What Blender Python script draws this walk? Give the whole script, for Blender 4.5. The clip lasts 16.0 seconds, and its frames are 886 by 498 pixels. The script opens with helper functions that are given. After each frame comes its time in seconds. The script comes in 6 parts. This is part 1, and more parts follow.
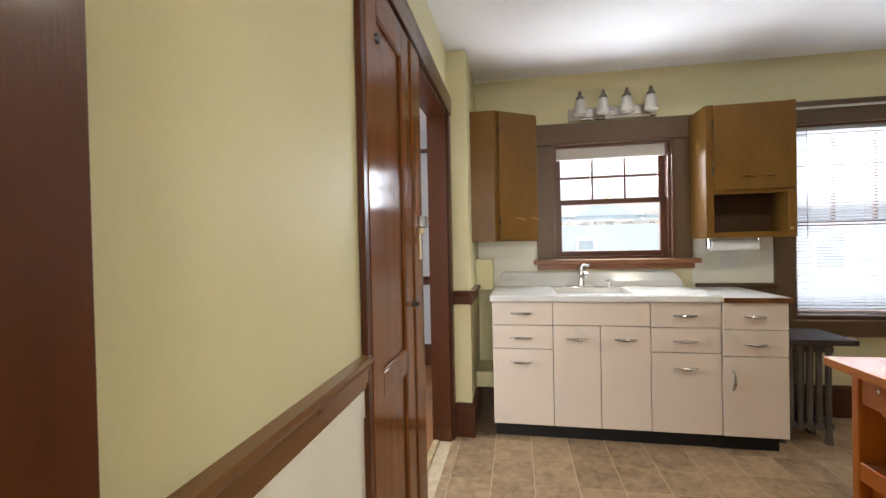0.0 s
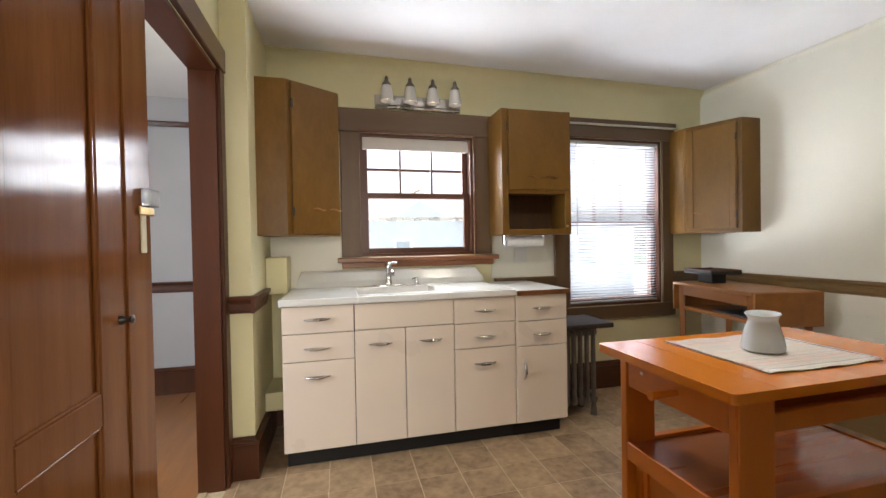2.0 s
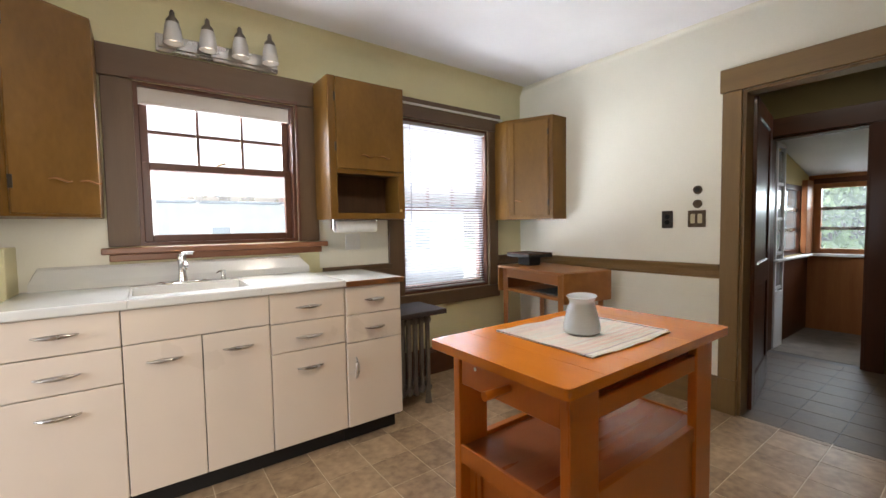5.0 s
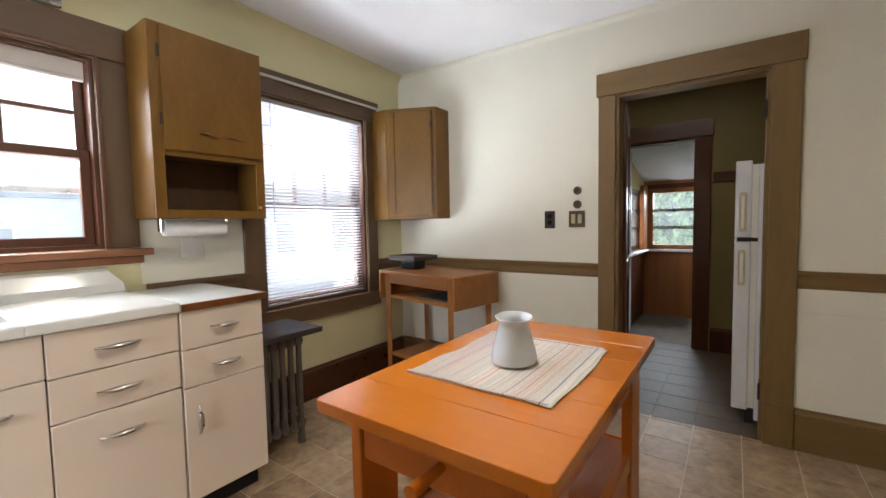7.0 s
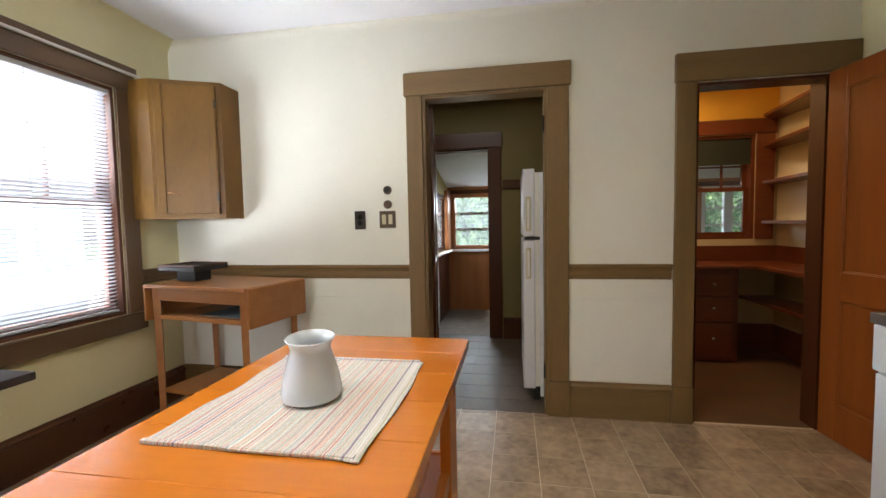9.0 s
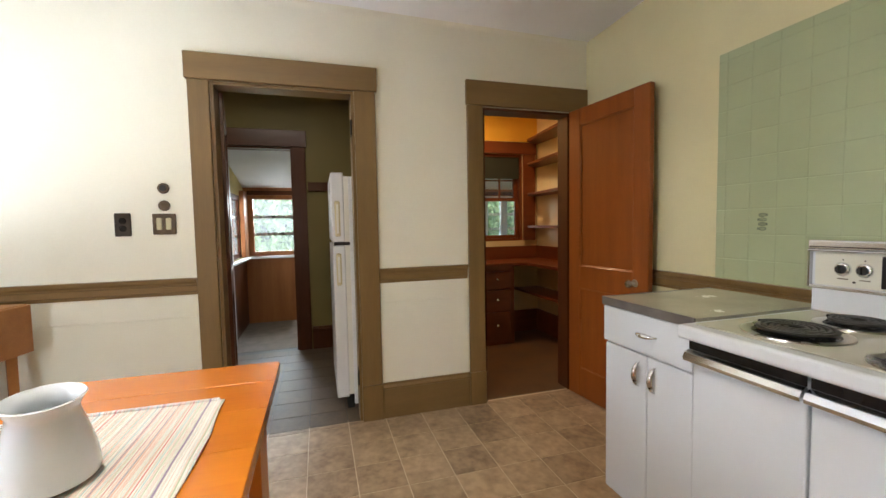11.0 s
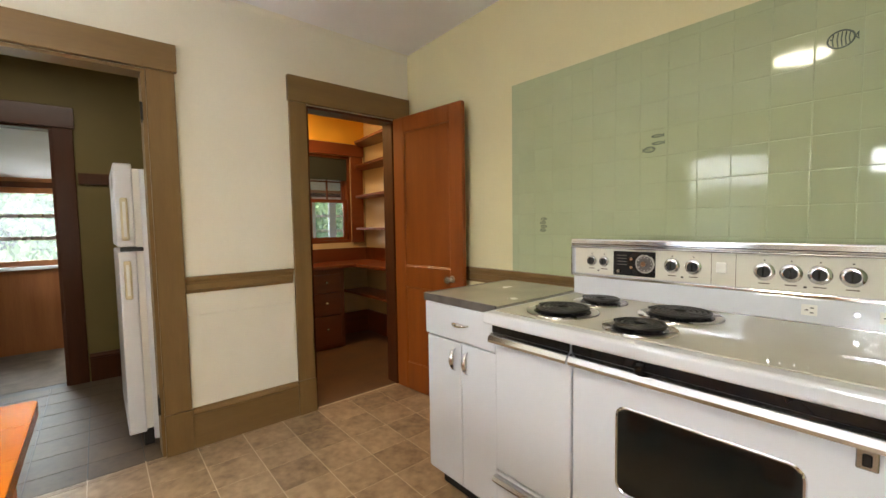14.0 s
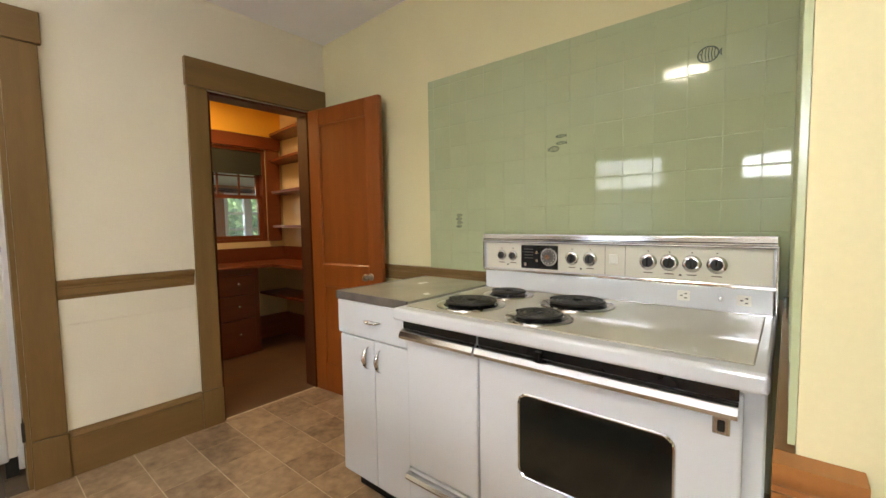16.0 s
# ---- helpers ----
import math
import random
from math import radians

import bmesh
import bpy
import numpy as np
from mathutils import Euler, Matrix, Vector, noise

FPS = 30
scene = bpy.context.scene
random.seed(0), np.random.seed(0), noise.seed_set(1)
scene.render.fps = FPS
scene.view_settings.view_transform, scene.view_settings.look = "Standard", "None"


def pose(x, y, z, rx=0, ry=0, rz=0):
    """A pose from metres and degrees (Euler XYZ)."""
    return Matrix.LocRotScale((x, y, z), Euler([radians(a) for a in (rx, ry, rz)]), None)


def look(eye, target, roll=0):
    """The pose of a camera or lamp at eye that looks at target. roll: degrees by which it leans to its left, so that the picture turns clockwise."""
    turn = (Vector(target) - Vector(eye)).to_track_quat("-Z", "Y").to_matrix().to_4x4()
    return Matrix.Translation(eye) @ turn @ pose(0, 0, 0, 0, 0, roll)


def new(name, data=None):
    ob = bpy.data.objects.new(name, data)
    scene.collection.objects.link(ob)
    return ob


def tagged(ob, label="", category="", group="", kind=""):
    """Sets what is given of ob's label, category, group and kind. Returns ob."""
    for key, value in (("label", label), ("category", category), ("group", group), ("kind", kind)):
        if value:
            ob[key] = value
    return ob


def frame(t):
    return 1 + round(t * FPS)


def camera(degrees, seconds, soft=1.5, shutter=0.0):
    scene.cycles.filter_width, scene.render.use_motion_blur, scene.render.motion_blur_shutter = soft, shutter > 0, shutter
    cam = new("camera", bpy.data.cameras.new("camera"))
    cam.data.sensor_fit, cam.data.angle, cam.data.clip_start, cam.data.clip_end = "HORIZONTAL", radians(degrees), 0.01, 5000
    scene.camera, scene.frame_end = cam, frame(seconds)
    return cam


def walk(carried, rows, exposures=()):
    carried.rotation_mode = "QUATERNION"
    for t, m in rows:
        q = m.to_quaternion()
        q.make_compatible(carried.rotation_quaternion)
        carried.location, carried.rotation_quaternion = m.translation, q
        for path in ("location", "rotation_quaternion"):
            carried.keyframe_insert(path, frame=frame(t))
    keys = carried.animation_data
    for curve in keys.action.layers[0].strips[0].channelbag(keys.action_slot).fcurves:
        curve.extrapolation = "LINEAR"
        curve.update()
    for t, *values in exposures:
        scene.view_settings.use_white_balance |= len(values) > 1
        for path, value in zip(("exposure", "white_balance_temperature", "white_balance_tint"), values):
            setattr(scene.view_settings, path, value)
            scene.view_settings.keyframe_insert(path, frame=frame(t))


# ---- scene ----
cam = camera(94.5, 16.0)
PATH = [
    (0, (-0.08, 0.028, 1.288), (-0.433, 1.997, 1.265), -1.2),
    (0.5, (0.0, 0.097, 1.273), (-0.161, 2.09, 1.248), -1.1),
    (1, (0.05, 0.173, 1.252), (0.101, 2.172, 1.226), -1.1),
    (1.5, (0.065, 0.266, 1.242), (0.34, 2.246, 1.214), -1.0),
    (2, (0.07, 0.37, 1.238), (0.559, 2.31, 1.21), -1.0),
    (2.5, (0.074, 0.423, 1.242), (0.756, 2.303, 1.207), -0.9),
    (3, (0.097, 0.444, 1.239), (0.931, 2.261, 1.193), -1.0),
    (3.5, (0.11, 0.442, 1.234), (1.053, 2.204, 1.17), -1.0),
    (4, (0.129, 0.457, 1.225), (1.152, 2.174, 1.144), -1.0),
    (6.5, (0.395, 0.849, 1.232), (1.895, 2.166, 1.113), -1.0),
    (7, (0.416, 0.911, 1.235), (2.041, 2.07, 1.116), -1.1),
    (7.5, (0.434, 0.935, 1.236), (2.168, 1.925, 1.117), -1.1),
    (8, (0.48, 0.944, 1.225), (2.313, 1.736, 1.105), -1.2),
    (8.5, (0.56, 0.964, 1.213), (2.471, 1.542, 1.093), -1.1),
    (9, (0.62, 0.97, 1.213), (2.587, 1.312, 1.096), -1.1),
    (9.5, (0.655, 0.967, 1.217), (2.649, 1.06, 1.098), -1.0),
    (10, (0.67, 0.97, 1.216), (2.661, 0.818, 1.097), -1.0),
    (12.5, (0.65, 1.027, 1.243), (2.362, 0.0, 1.121), -0.9),
    (13, (0.642, 1.016, 1.238), (2.29, -0.112, 1.116), -0.8),
    (13.5, (0.639, 1.003, 1.226), (2.225, -0.209, 1.105), -0.9),
    (14, (0.629, 0.993, 1.226), (2.155, -0.295, 1.102), -0.9),
    (14.5, (0.621, 0.975, 1.219), (2.084, -0.382, 1.095), -0.8),
    (15, (0.609, 0.958, 1.217), (2.013, -0.46, 1.089), -0.9),
    (15.5, (0.598, 0.939, 1.211), (1.944, -0.535, 1.083), -0.9),
    (16, (0.589, 0.925, 1.209), (1.877, -0.599, 1.075), -0.9),
]
walk(cam, [(t, look(eye, target, roll)) for t, eye, target, roll in PATH],
     [(0, 1.08, 6250, 12), (0.6, 0.90, 6250, 12), (1.5, 1.0, 6300, 11), (2.5, 1.10, 6350, 14), (4, 1.13, 6350, 14), (7, 1.16, 6200, 13.5), (8.5, 1.38, 6150, 12), (10, 1.62, 6200, 11), (12.5, 1.97, 6450, 10.5), (16, 1.99, 6600, 10.5)])

# room numbers
XW, XE, YN, YS, H = -0.52, 3.23, 3.38, -0.875, 2.51
XJ, YJ = -0.39, 2.74          # the wall steps in beside the sink
YD, XA = 0.332, 0.575           # wall with the doorway that the walk comes through; side of the stove alcove

# ---- world and lights ----
world = bpy.data.worlds.new("sky")
scene.world = world
world.use_nodes = True
_nt = world.node_tree
_sky = _nt.nodes.new("ShaderNodeTexSky")
_sky.sky_type, _sky.sun_disc, _sky.sun_elevation, _sky.sun_rotation = "NISHITA", False, radians(58), radians(-15)
_sky.air_density, _sky.dust_density, _sky.ozone_density = 0.8, 6.0, 1.0
_nt.links.new(_sky.outputs[0], _nt.nodes["Background"].inputs[0])
_nt.nodes["Background"].inputs[1].default_value = 0.15


def sun_lamp(strength, elevation, azimuth):
    data = bpy.data.lights.new("sun", "SUN")
    data.energy, data.angle, data.color = strength, radians(12), (1.0, 0.95, 0.88)
    ob = new("sun", data)
    ob.rotation_euler = (radians(90 - elevation), 0, radians(azimuth))
    return ob


def area_lamp(name, x, y, z, w, h, watts, color, rx, rz):
    data = bpy.data.lights.new(name, "AREA")
    data.shape, data.size, data.size_y, data.energy, data.color = "RECTANGLE", w, h, watts, color
    ob = new(name, data)
    ob.matrix_world = pose(x, y, z, rx, 0, rz)
    return ob


sun_lamp(1.5, 58, 195)
SKY = (0.93, 0.97, 1.0)
# area lamps beyond the windows stand in for sky light and ground bounce
area_lamp("fill_light", 1.6, 4.7, 2.78, 5.0, 2.05, 430, SKY, -80, 0)
area_lamp("fill_light", 1.4, 4.9, -0.35, 5.8, 1.5, 480, SKY, -125, 0)
# unseen fill added in the room behind, which has no window
area_lamp("fill_light", 0.1, -2.3, 1.7, 1.4, 1.2, 32, (1.0, 0.96, 0.9), 85, 0)
area_lamp("fill_light", -2.55, 1.6, 1.4, 1.15, 1.15, 34, SKY, 85, -90)
area_lamp("fill_light", 7.6, 1.4, 2.1, 2.4, 1.4, 85, SKY, 85, 90)
area_lamp("ceiling_lamp", 1.30, 1.45, 2.452, 0.36, 0.36, 6.5, (1.0, 0.90, 0.70), 0, 0).data.shape = "DISK"
area_lamp("hall_ceiling_light", 4.0, 1.35, 2.44, 0.9, 0.12, 2.2, (1.0, 0.93, 0.8), 0, 90)
# unseen warm fill added to brighten the pantry; no fixture hangs here
area_lamp("pantry_fill", 4.2, -0.4, 2.42, 0.25, 0.25, 4, (1.0, 0.72, 0.4), 0, 0)

# ---- materials ----


def mat(name, color, rough=0.5, metal=0.0, var=0.12, scale=4.0, fine=0.0, fine_scale=120.0, bump=0.0, bump_scale=60.0,
        stretch=(1, 1, 1), dark=None, coat=0.0, emit=0.0, spec=0.5, trans=0.0, ior=1.45, island=0.0, rough_var=0.08, mottle=0.5):
    """Principled surface with large and fine variation, bump and an optional second colour."""
    m = bpy.data.materials.new(name)
    m.use_nodes = True
    n, l = m.node_tree.nodes, m.node_tree.links
    b = n["Principled BSDF"]
    b.inputs["Metallic"].default_value = metal
    b.inputs["Coat Weight"].default_value = coat
    b.inputs["Coat Roughness"].default_value = 0.12
    b.inputs["Specular IOR Level"].default_value = spec
    b.inputs["Transmission Weight"].default_value = trans
    b.inputs["IOR"].default_value = ior
    tc = n.new("ShaderNodeTexCoord")
    mp = n.new("ShaderNodeMapping")
    mp.inputs["Scale"].default_value = stretch
    l.new(tc.outputs["Object"], mp.inputs[0])
    if island:
        oj, sc = n.new("ShaderNodeObjectInfo"), n.new("ShaderNodeMath")
        sc.operation = "MULTIPLY"
        sc.inputs[1].default_value = 37.0
        l.new(oj.outputs["Random"], sc.inputs[0])
        l.new(sc.outputs[0], mp.inputs["Location"])
    big = n.new("ShaderNodeTexNoise")
    big.inputs["Scale"].default_value, big.inputs["Detail"].default_value = scale, 6
    l.new(mp.outputs[0], big.inputs["Vector"])
    fin = n.new("ShaderNodeTexNoise")
    fin.inputs["Scale"].default_value, fin.inputs["Detail"].default_value = fine_scale, 3
    l.new(mp.outputs[0], fin.inputs["Vector"])
    ramp = n.new("ShaderNodeValToRGB")
    c0 = dark or tuple(c * (1 - 2 * var) for c in color)
    c1 = color if dark else tuple(min(1, c * (1 + var)) for c in color)
    ramp.color_ramp.elements[0].color, ramp.color_ramp.elements[1].color = (*c0, 1), (*c1, 1)
    ramp.color_ramp.elements[0].position, ramp.color_ramp.elements[1].position = 0.5 - mottle / 2 + 0.02, 0.5 + mottle / 2 - 0.05
    mix = n.new("ShaderNodeMix")
    mix.inputs["Factor"].default_value = fine
    l.new(big.outputs["Fac"], mix.inputs["A"])
    l.new(fin.outputs["Fac"], mix.inputs["B"])
    fac = mix.outputs["Result"]
    if island:
        oi = n.new("ShaderNodeObjectInfo")
        ma = n.new("ShaderNodeMath")
        ma.operation = "MULTIPLY_ADD"
        l.new(oi.outputs["Random"], ma.inputs[0])
        ma.inputs[1].default_value = island
        l.new(fac, ma.inputs[2])
        ms = n.new("ShaderNodeMath")
        ms.operation = "SUBTRACT"
        l.new(ma.outputs[0], ms.inputs[0])
        ms.inputs[1].default_value = island / 2
        fac = ms.outputs[0]
    l.new(fac, ramp.inputs[0])
    l.new(ramp.outputs[0], b.inputs["Base Color"])
    rm = n.new("ShaderNodeMapRange")
    rm.inputs["To Min"].default_value, rm.inputs["To Max"].default_value = max(0.02, rough - rough_var), min(1, rough + rough_var)
    l.new(big.outputs["Fac"], rm.inputs["Value"])
    l.new(rm.outputs[0], b.inputs["Roughness"])
    if bump:
        bp = n.new("ShaderNodeBump")
        bp.inputs["Strength"].default_value, bp.inputs["Distance"].default_value = bump, 0.002
        bn = n.new("ShaderNodeTexNoise")
        bn.inputs["Scale"].default_value, bn.inputs["Detail"].default_value = bump_scale, 4
        l.new(mp.outputs[0], bn.inputs["Vector"])
        l.new(bn.outputs["Fac"], bp.inputs["Height"])
        l.new(bp.outputs[0], b.inputs["Normal"])
    if emit:
        b.inputs["Emission Color"].default_value = (*color, 1)
        b.inputs["Emission Strength"].default_value = emit
    return m


def wood(name, light, dark, rough=0.35, axis="z", coat=0.0, scale=3.0, bump=0.15, mottle=0.5, spec=0.5, island=0.0):
    """Wood with grain drawn out along an axis."""
    k = {"x": (0.12, 1.6, 1.6), "y": (1.6, 0.12, 1.6), "z": (1.6, 1.6, 0.12)}[axis]
    return mat(name, light, rough, dark=dark, scale=scale * 3, fine=0.3, fine_scale=90, stretch=k, bump=bump, bump_scale=140, coat=coat, mottle=mottle, spec=spec, island=island)


M = {
    "yellow": mat("wall_paint_yellow", (0.72, 0.67, 0.415), 0.5, spec=0.25, var=0.05, scale=1.5, fine=0.2, bump=0.12, bump_scale=90),
    "cream": mat("wall_paint_cream", (0.80, 0.775, 0.665), 0.45, var=0.04, scale=1.5, fine=0.2, bump=0.12, bump_scale=90),
    "dado": mat("dado_paint", (0.80, 0.78, 0.67), 0.45, var=0.04, scale=2, fine=0.2, bump=0.1, bump_scale=80),
    "ceil": mat("ceiling_paint", (0.86, 0.86, 0.87), 0.7, var=0.05, scale=1.2, fine=0.1, bump=0.1, bump_scale=60),
    "olive": mat("hall_paint_olive", (0.20, 0.152, 0.05), 0.6, var=0.06, scale=2, bump=0.1),
    "porch": mat("porch_paint", (0.72, 0.72, 0.72), 0.6, var=0.05, scale=2),
    "porch_yellow": mat("porch_paint_yellow", (0.62, 0.50, 0.20), 0.6, var=0.05, scale=2),
    "white_paint": mat("white_door_paint", (0.74, 0.76, 0.78), 0.4, var=0.04, scale=3),
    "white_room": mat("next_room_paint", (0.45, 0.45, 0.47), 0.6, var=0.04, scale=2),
    "orange": mat("pantry_paint_orange", (0.80, 0.42, 0.04), 0.6, var=0.06, scale=2),
    "pantry_low": mat("pantry_paint_cream", (0.72, 0.58, 0.34), 0.6, var=0.06, scale=2),
    "trim": wood("trim_olive_brown", (0.245, 0.150, 0.056), (0.14, 0.082, 0.030), 0.42, "z", mottle=0.8),
    "trim_h": wood("trim_olive_brown_flat", (0.245, 0.150, 0.056), (0.14, 0.082, 0.030), 0.42, "y", mottle=0.8),
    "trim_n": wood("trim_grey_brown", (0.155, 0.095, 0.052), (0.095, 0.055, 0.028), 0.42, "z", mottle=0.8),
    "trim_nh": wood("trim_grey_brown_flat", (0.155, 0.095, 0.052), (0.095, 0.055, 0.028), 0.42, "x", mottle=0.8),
    "dark": wood("dark_varnish", (0.095, 0.028, 0.009), (0.042, 0.013, 0.005), 0.34, "z", coat=0.08, spec=0.3, mottle=0.8),
    "darkh": wood("dark_varnish_flat", (0.10, 0.030, 0.010), (0.045, 0.014, 0.005), 0.3, "y", coat=0.3, mottle=0.8),
    "sash": wood("sash_varnish", (0.14, 0.055, 0.03), (0.07, 0.026, 0.014), 0.35, "z", mottle=0.8),
    "sill": wood("sill_varnish", (0.30, 0.13, 0.06), (0.16, 0.06, 0.03), 0.3, "x", coat=0.2, mottle=0.7),
    "rail_w": wood("rail_varnish", (0.22, 0.10, 0.032), (0.10, 0.04, 0.013), 0.28, "y", coat=0.3, mottle=0.8),
    "leaf_w": wood("door_varnish_brown", (0.24, 0.088, 0.026), (0.10, 0.034, 0.010), 0.13, "z", mottle=0.8, spec=0.2),
    "leaf_o": wood("door_varnish_orange", (0.33, 0.088, 0.012), (0.17, 0.038, 0.006), 0.34, "z", coat=0.08, mottle=0.9),
    "pantry_wood": wood("pantry_varnish", (0.22, 0.055, 0.014), (0.10, 0.022, 0.007), 0.35, "y", coat=0.2, mottle=0.8),
    "cab": mat("cabinet_maple", (0.235, 0.118, 0.023), 0.36, dark=(0.10, 0.046, 0.008), spec=0.3, scale=5, fine=0.3, fine_scale=50, stretch=(1, 1, 0.45), bump=0.12, bump_scale=120, mottle=0.75),
    # cabinet wood darkened, the niche's shade put into the colour
    "cab_shaded": wood("cabinet_niche_shaded", (0.12, 0.06, 0.03), (0.06, 0.03, 0.015), 0.6, "z"),
    "isl_top": wood("island_top_varnish", (0.62, 0.195, 0.012), (0.46, 0.120, 0.006), 0.20, "y", coat=0.12, scale=1.5, mottle=0.8, island=0.35),
    "isl": wood("island_varnish", (0.58, 0.170, 0.013), (0.40, 0.10, 0.007), 0.3, "z", coat=0.1, scale=1.5, mottle=0.9),
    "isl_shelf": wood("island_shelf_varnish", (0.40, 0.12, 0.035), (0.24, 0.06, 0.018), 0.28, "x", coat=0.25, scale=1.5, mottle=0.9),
    "desk": wood("table_wood", (0.42, 0.175, 0.045), (0.20, 0.070, 0.017), 0.4, "y", mottle=0.9),
    "enamel_pink": mat("cabinet_enamel_blush", (0.68, 0.585, 0.49), 0.3, var=0.03, scale=2, fine=0.1, coat=0.1),
    "porcelain": mat("sink_porcelain", (0.68, 0.68, 0.65), 0.14, var=0.04, scale=3, coat=0.3),
    "laminate": mat("laminate_white", (0.56, 0.56, 0.54), 0.3, var=0.06, scale=6, fine=0.3),
    "enamel": mat("stove_enamel", (0.62, 0.64, 0.68), 0.10, rough_var=0.03, var=0.02, scale=2, coat=0.0),
    "enamel_cream": mat("stove_panel_cream", (0.66, 0.64, 0.55), 0.3, var=0.02, scale=3),
    "cooktop": mat("cooktop_enamel", (0.50, 0.475, 0.40), 0.05, rough_var=0.02, var=0.02, scale=3, coat=0.0, spec=0.6),
    "counter_grey": mat("counter_grey_laminate", (0.40, 0.38, 0.30), 0.25, var=0.08, scale=5, fine=0.4),
    "chrome": mat("chrome", (0.75, 0.75, 0.76), 0.12, 1.0, var=0.04, scale=6, rough_var=0.05),
    "nickel": mat("brushed_nickel", (0.50, 0.47, 0.43), 0.28, 1.0, var=0.06, scale=8),
    "brass": mat("aged_brass", (0.55, 0.38, 0.16), 0.35, 1.0, var=0.15, scale=12),
    "copper": mat("copper_pull", (0.40, 0.20, 0.09), 0.4, 1.0, var=0.15, scale=12),
    "black": mat("black_enamel", (0.012, 0.012, 0.013), 0.22, var=0.2, scale=6),
    "black_matt": mat("black_matt", (0.02, 0.019, 0.018), 0.6, var=0.2, scale=10),
    "coil": mat("coil_black", (0.022, 0.021, 0.02), 0.45, var=0.25, scale=30, bump=0.2),
    "toekick": mat("toe_kick_black", (0.012, 0.011, 0.01), 0.7, var=0.2),
    "tile_green": mat("tile_green_gloss", (0.425, 0.475, 0.295), 0.05, var=0.03, scale=3, coat=0.0, spec=0.36, island=0.03, rough_var=0.03, bump=0.05, bump_scale=12),
    "tile_side": mat("tile_green_satin", (0.40, 0.45, 0.28), 0.45, var=0.03, scale=3, spec=0.2, rough_var=0.03),
    "grout": mat("grout_green", (0.42, 0.47, 0.30), 0.2, var=0.05, scale=20),
    "tile": mat("floor_vinyl_tile", (0.46, 0.325, 0.195), 0.40, dark=(0.19, 0.122, 0.068), scale=9, fine=0.45, fine_scale=26, island=0.16, bump=0.2, bump_scale=40, mottle=0.45),
    "joint": mat("floor_joint", (0.62, 0.50, 0.34), 0.6, var=0.1, scale=20),
    # kitchen tile and joint again, the hall's dimness put into their colours
    "hall_tile_shaded": mat("hall_vinyl_tile_shaded", (0.155, 0.11, 0.07), 0.5, dark=(0.07, 0.05, 0.033), scale=7, fine=0.4, fine_scale=30, island=0.12, mottle=0.6),
    "hall_floor": mat("hall_joint_shaded", (0.09, 0.075, 0.058), 0.5, dark=(0.06, 0.055, 0.052), scale=5, fine=0.3),
    "pantry_floor": mat("pantry_floor_wood", (0.17, 0.09, 0.04), 0.4, dark=(0.08, 0.04, 0.02), scale=5, fine=0.3),
    "oak_floor": wood("oak_floor", (0.34, 0.15, 0.05), (0.20, 0.08, 0.025), 0.3, "y", coat=0.1),
    "porch_floor": mat("porch_carpet", (0.24, 0.21, 0.18), 0.9, var=0.2, scale=8, fine=0.4),
    "threshold": mat("threshold_strip", (0.52, 0.42, 0.24), 0.4, var=0.15, scale=20),
    "rad": mat("radiator_paint", (0.12, 0.105, 0.095), 0.4, var=0.2, scale=10, bump=0.2),
    "rad_top": mat("radiator_shelf", (0.045, 0.032, 0.030), 0.62, var=0.2, scale=10),
    "ceramic": mat("white_ceramic", (0.66, 0.70, 0.76), 0.14, var=0.02, coat=0.4),
    "paper": mat("paper_towel", (0.78, 0.77, 0.75), 0.9, var=0.04, scale=20, bump=0.3, bump_scale=200),
    "plastic": mat("white_plastic", (0.74, 0.73, 0.68), 0.35, var=0.04),
    "ivory": mat("ivory_plastic", (0.62, 0.55, 0.36), 0.35, var=0.06),
    "bakelite": mat("dark_plate", (0.035, 0.025, 0.018), 0.3, var=0.2),
    "plate_brown": mat("brown_plate", (0.11, 0.075, 0.045), 0.4, 0.4, var=0.2, scale=30),
    "pipe_dark": mat("pipe_end", (0.03, 0.025, 0.022), 0.5, var=0.3),
    "blind": mat("blind_slat", (0.44, 0.45, 0.47), 0.4, var=0.02),
    "shade": mat("roller_shade", (0.66, 0.63, 0.60), 0.8, var=0.04),
    "shade_dark": mat("roller_shade_dark", (0.03, 0.032, 0.02), 0.8, var=0.1),
    "fridge": mat("fridge_enamel", (0.72, 0.73, 0.75), 0.3, var=0.03, bump=0.1, bump_scale=200),
    "blue_mat": mat("blue_grey_pad", (0.12, 0.15, 0.16), 0.8, var=0.2, scale=20),
    "pine": wood("porch_fir", (0.42, 0.17, 0.06), (0.28, 0.10, 0.035), 0.4, "z"),
    "siding": mat("siding_far", (0.50, 0.56, 0.63), 0.7, var=0.05, scale=3),
    "roof_far": mat("roof_far", (0.30, 0.36, 0.43), 0.8, var=0.1, scale=3),
    "white_far": mat("white_far", (0.80, 0.82, 0.84), 0.6, var=0.03),
    "leafy": mat("leaf", (0.24, 0.34, 0.14), 0.6, dark=(0.08, 0.14, 0.05), scale=3, fine=0.4),
    "bark": mat("bark", (0.10, 0.075, 0.05), 0.9, var=0.3, scale=10, bump=0.5),
    # pale surface for the made-up slab outside the windows
    "pale_ground": mat("pale_ground_slab", (0.55, 0.54, 0.52), 0.85, var=0.08, scale=3, fine=0.4),
    "grass": mat("grass", (0.10, 0.16, 0.05), 0.9, dark=(0.05, 0.09, 0.03), scale=8, fine=0.4),
    "fish": mat("fish_print", (0.07, 0.10, 0.07), 0.3, var=0.3, scale=60),
}


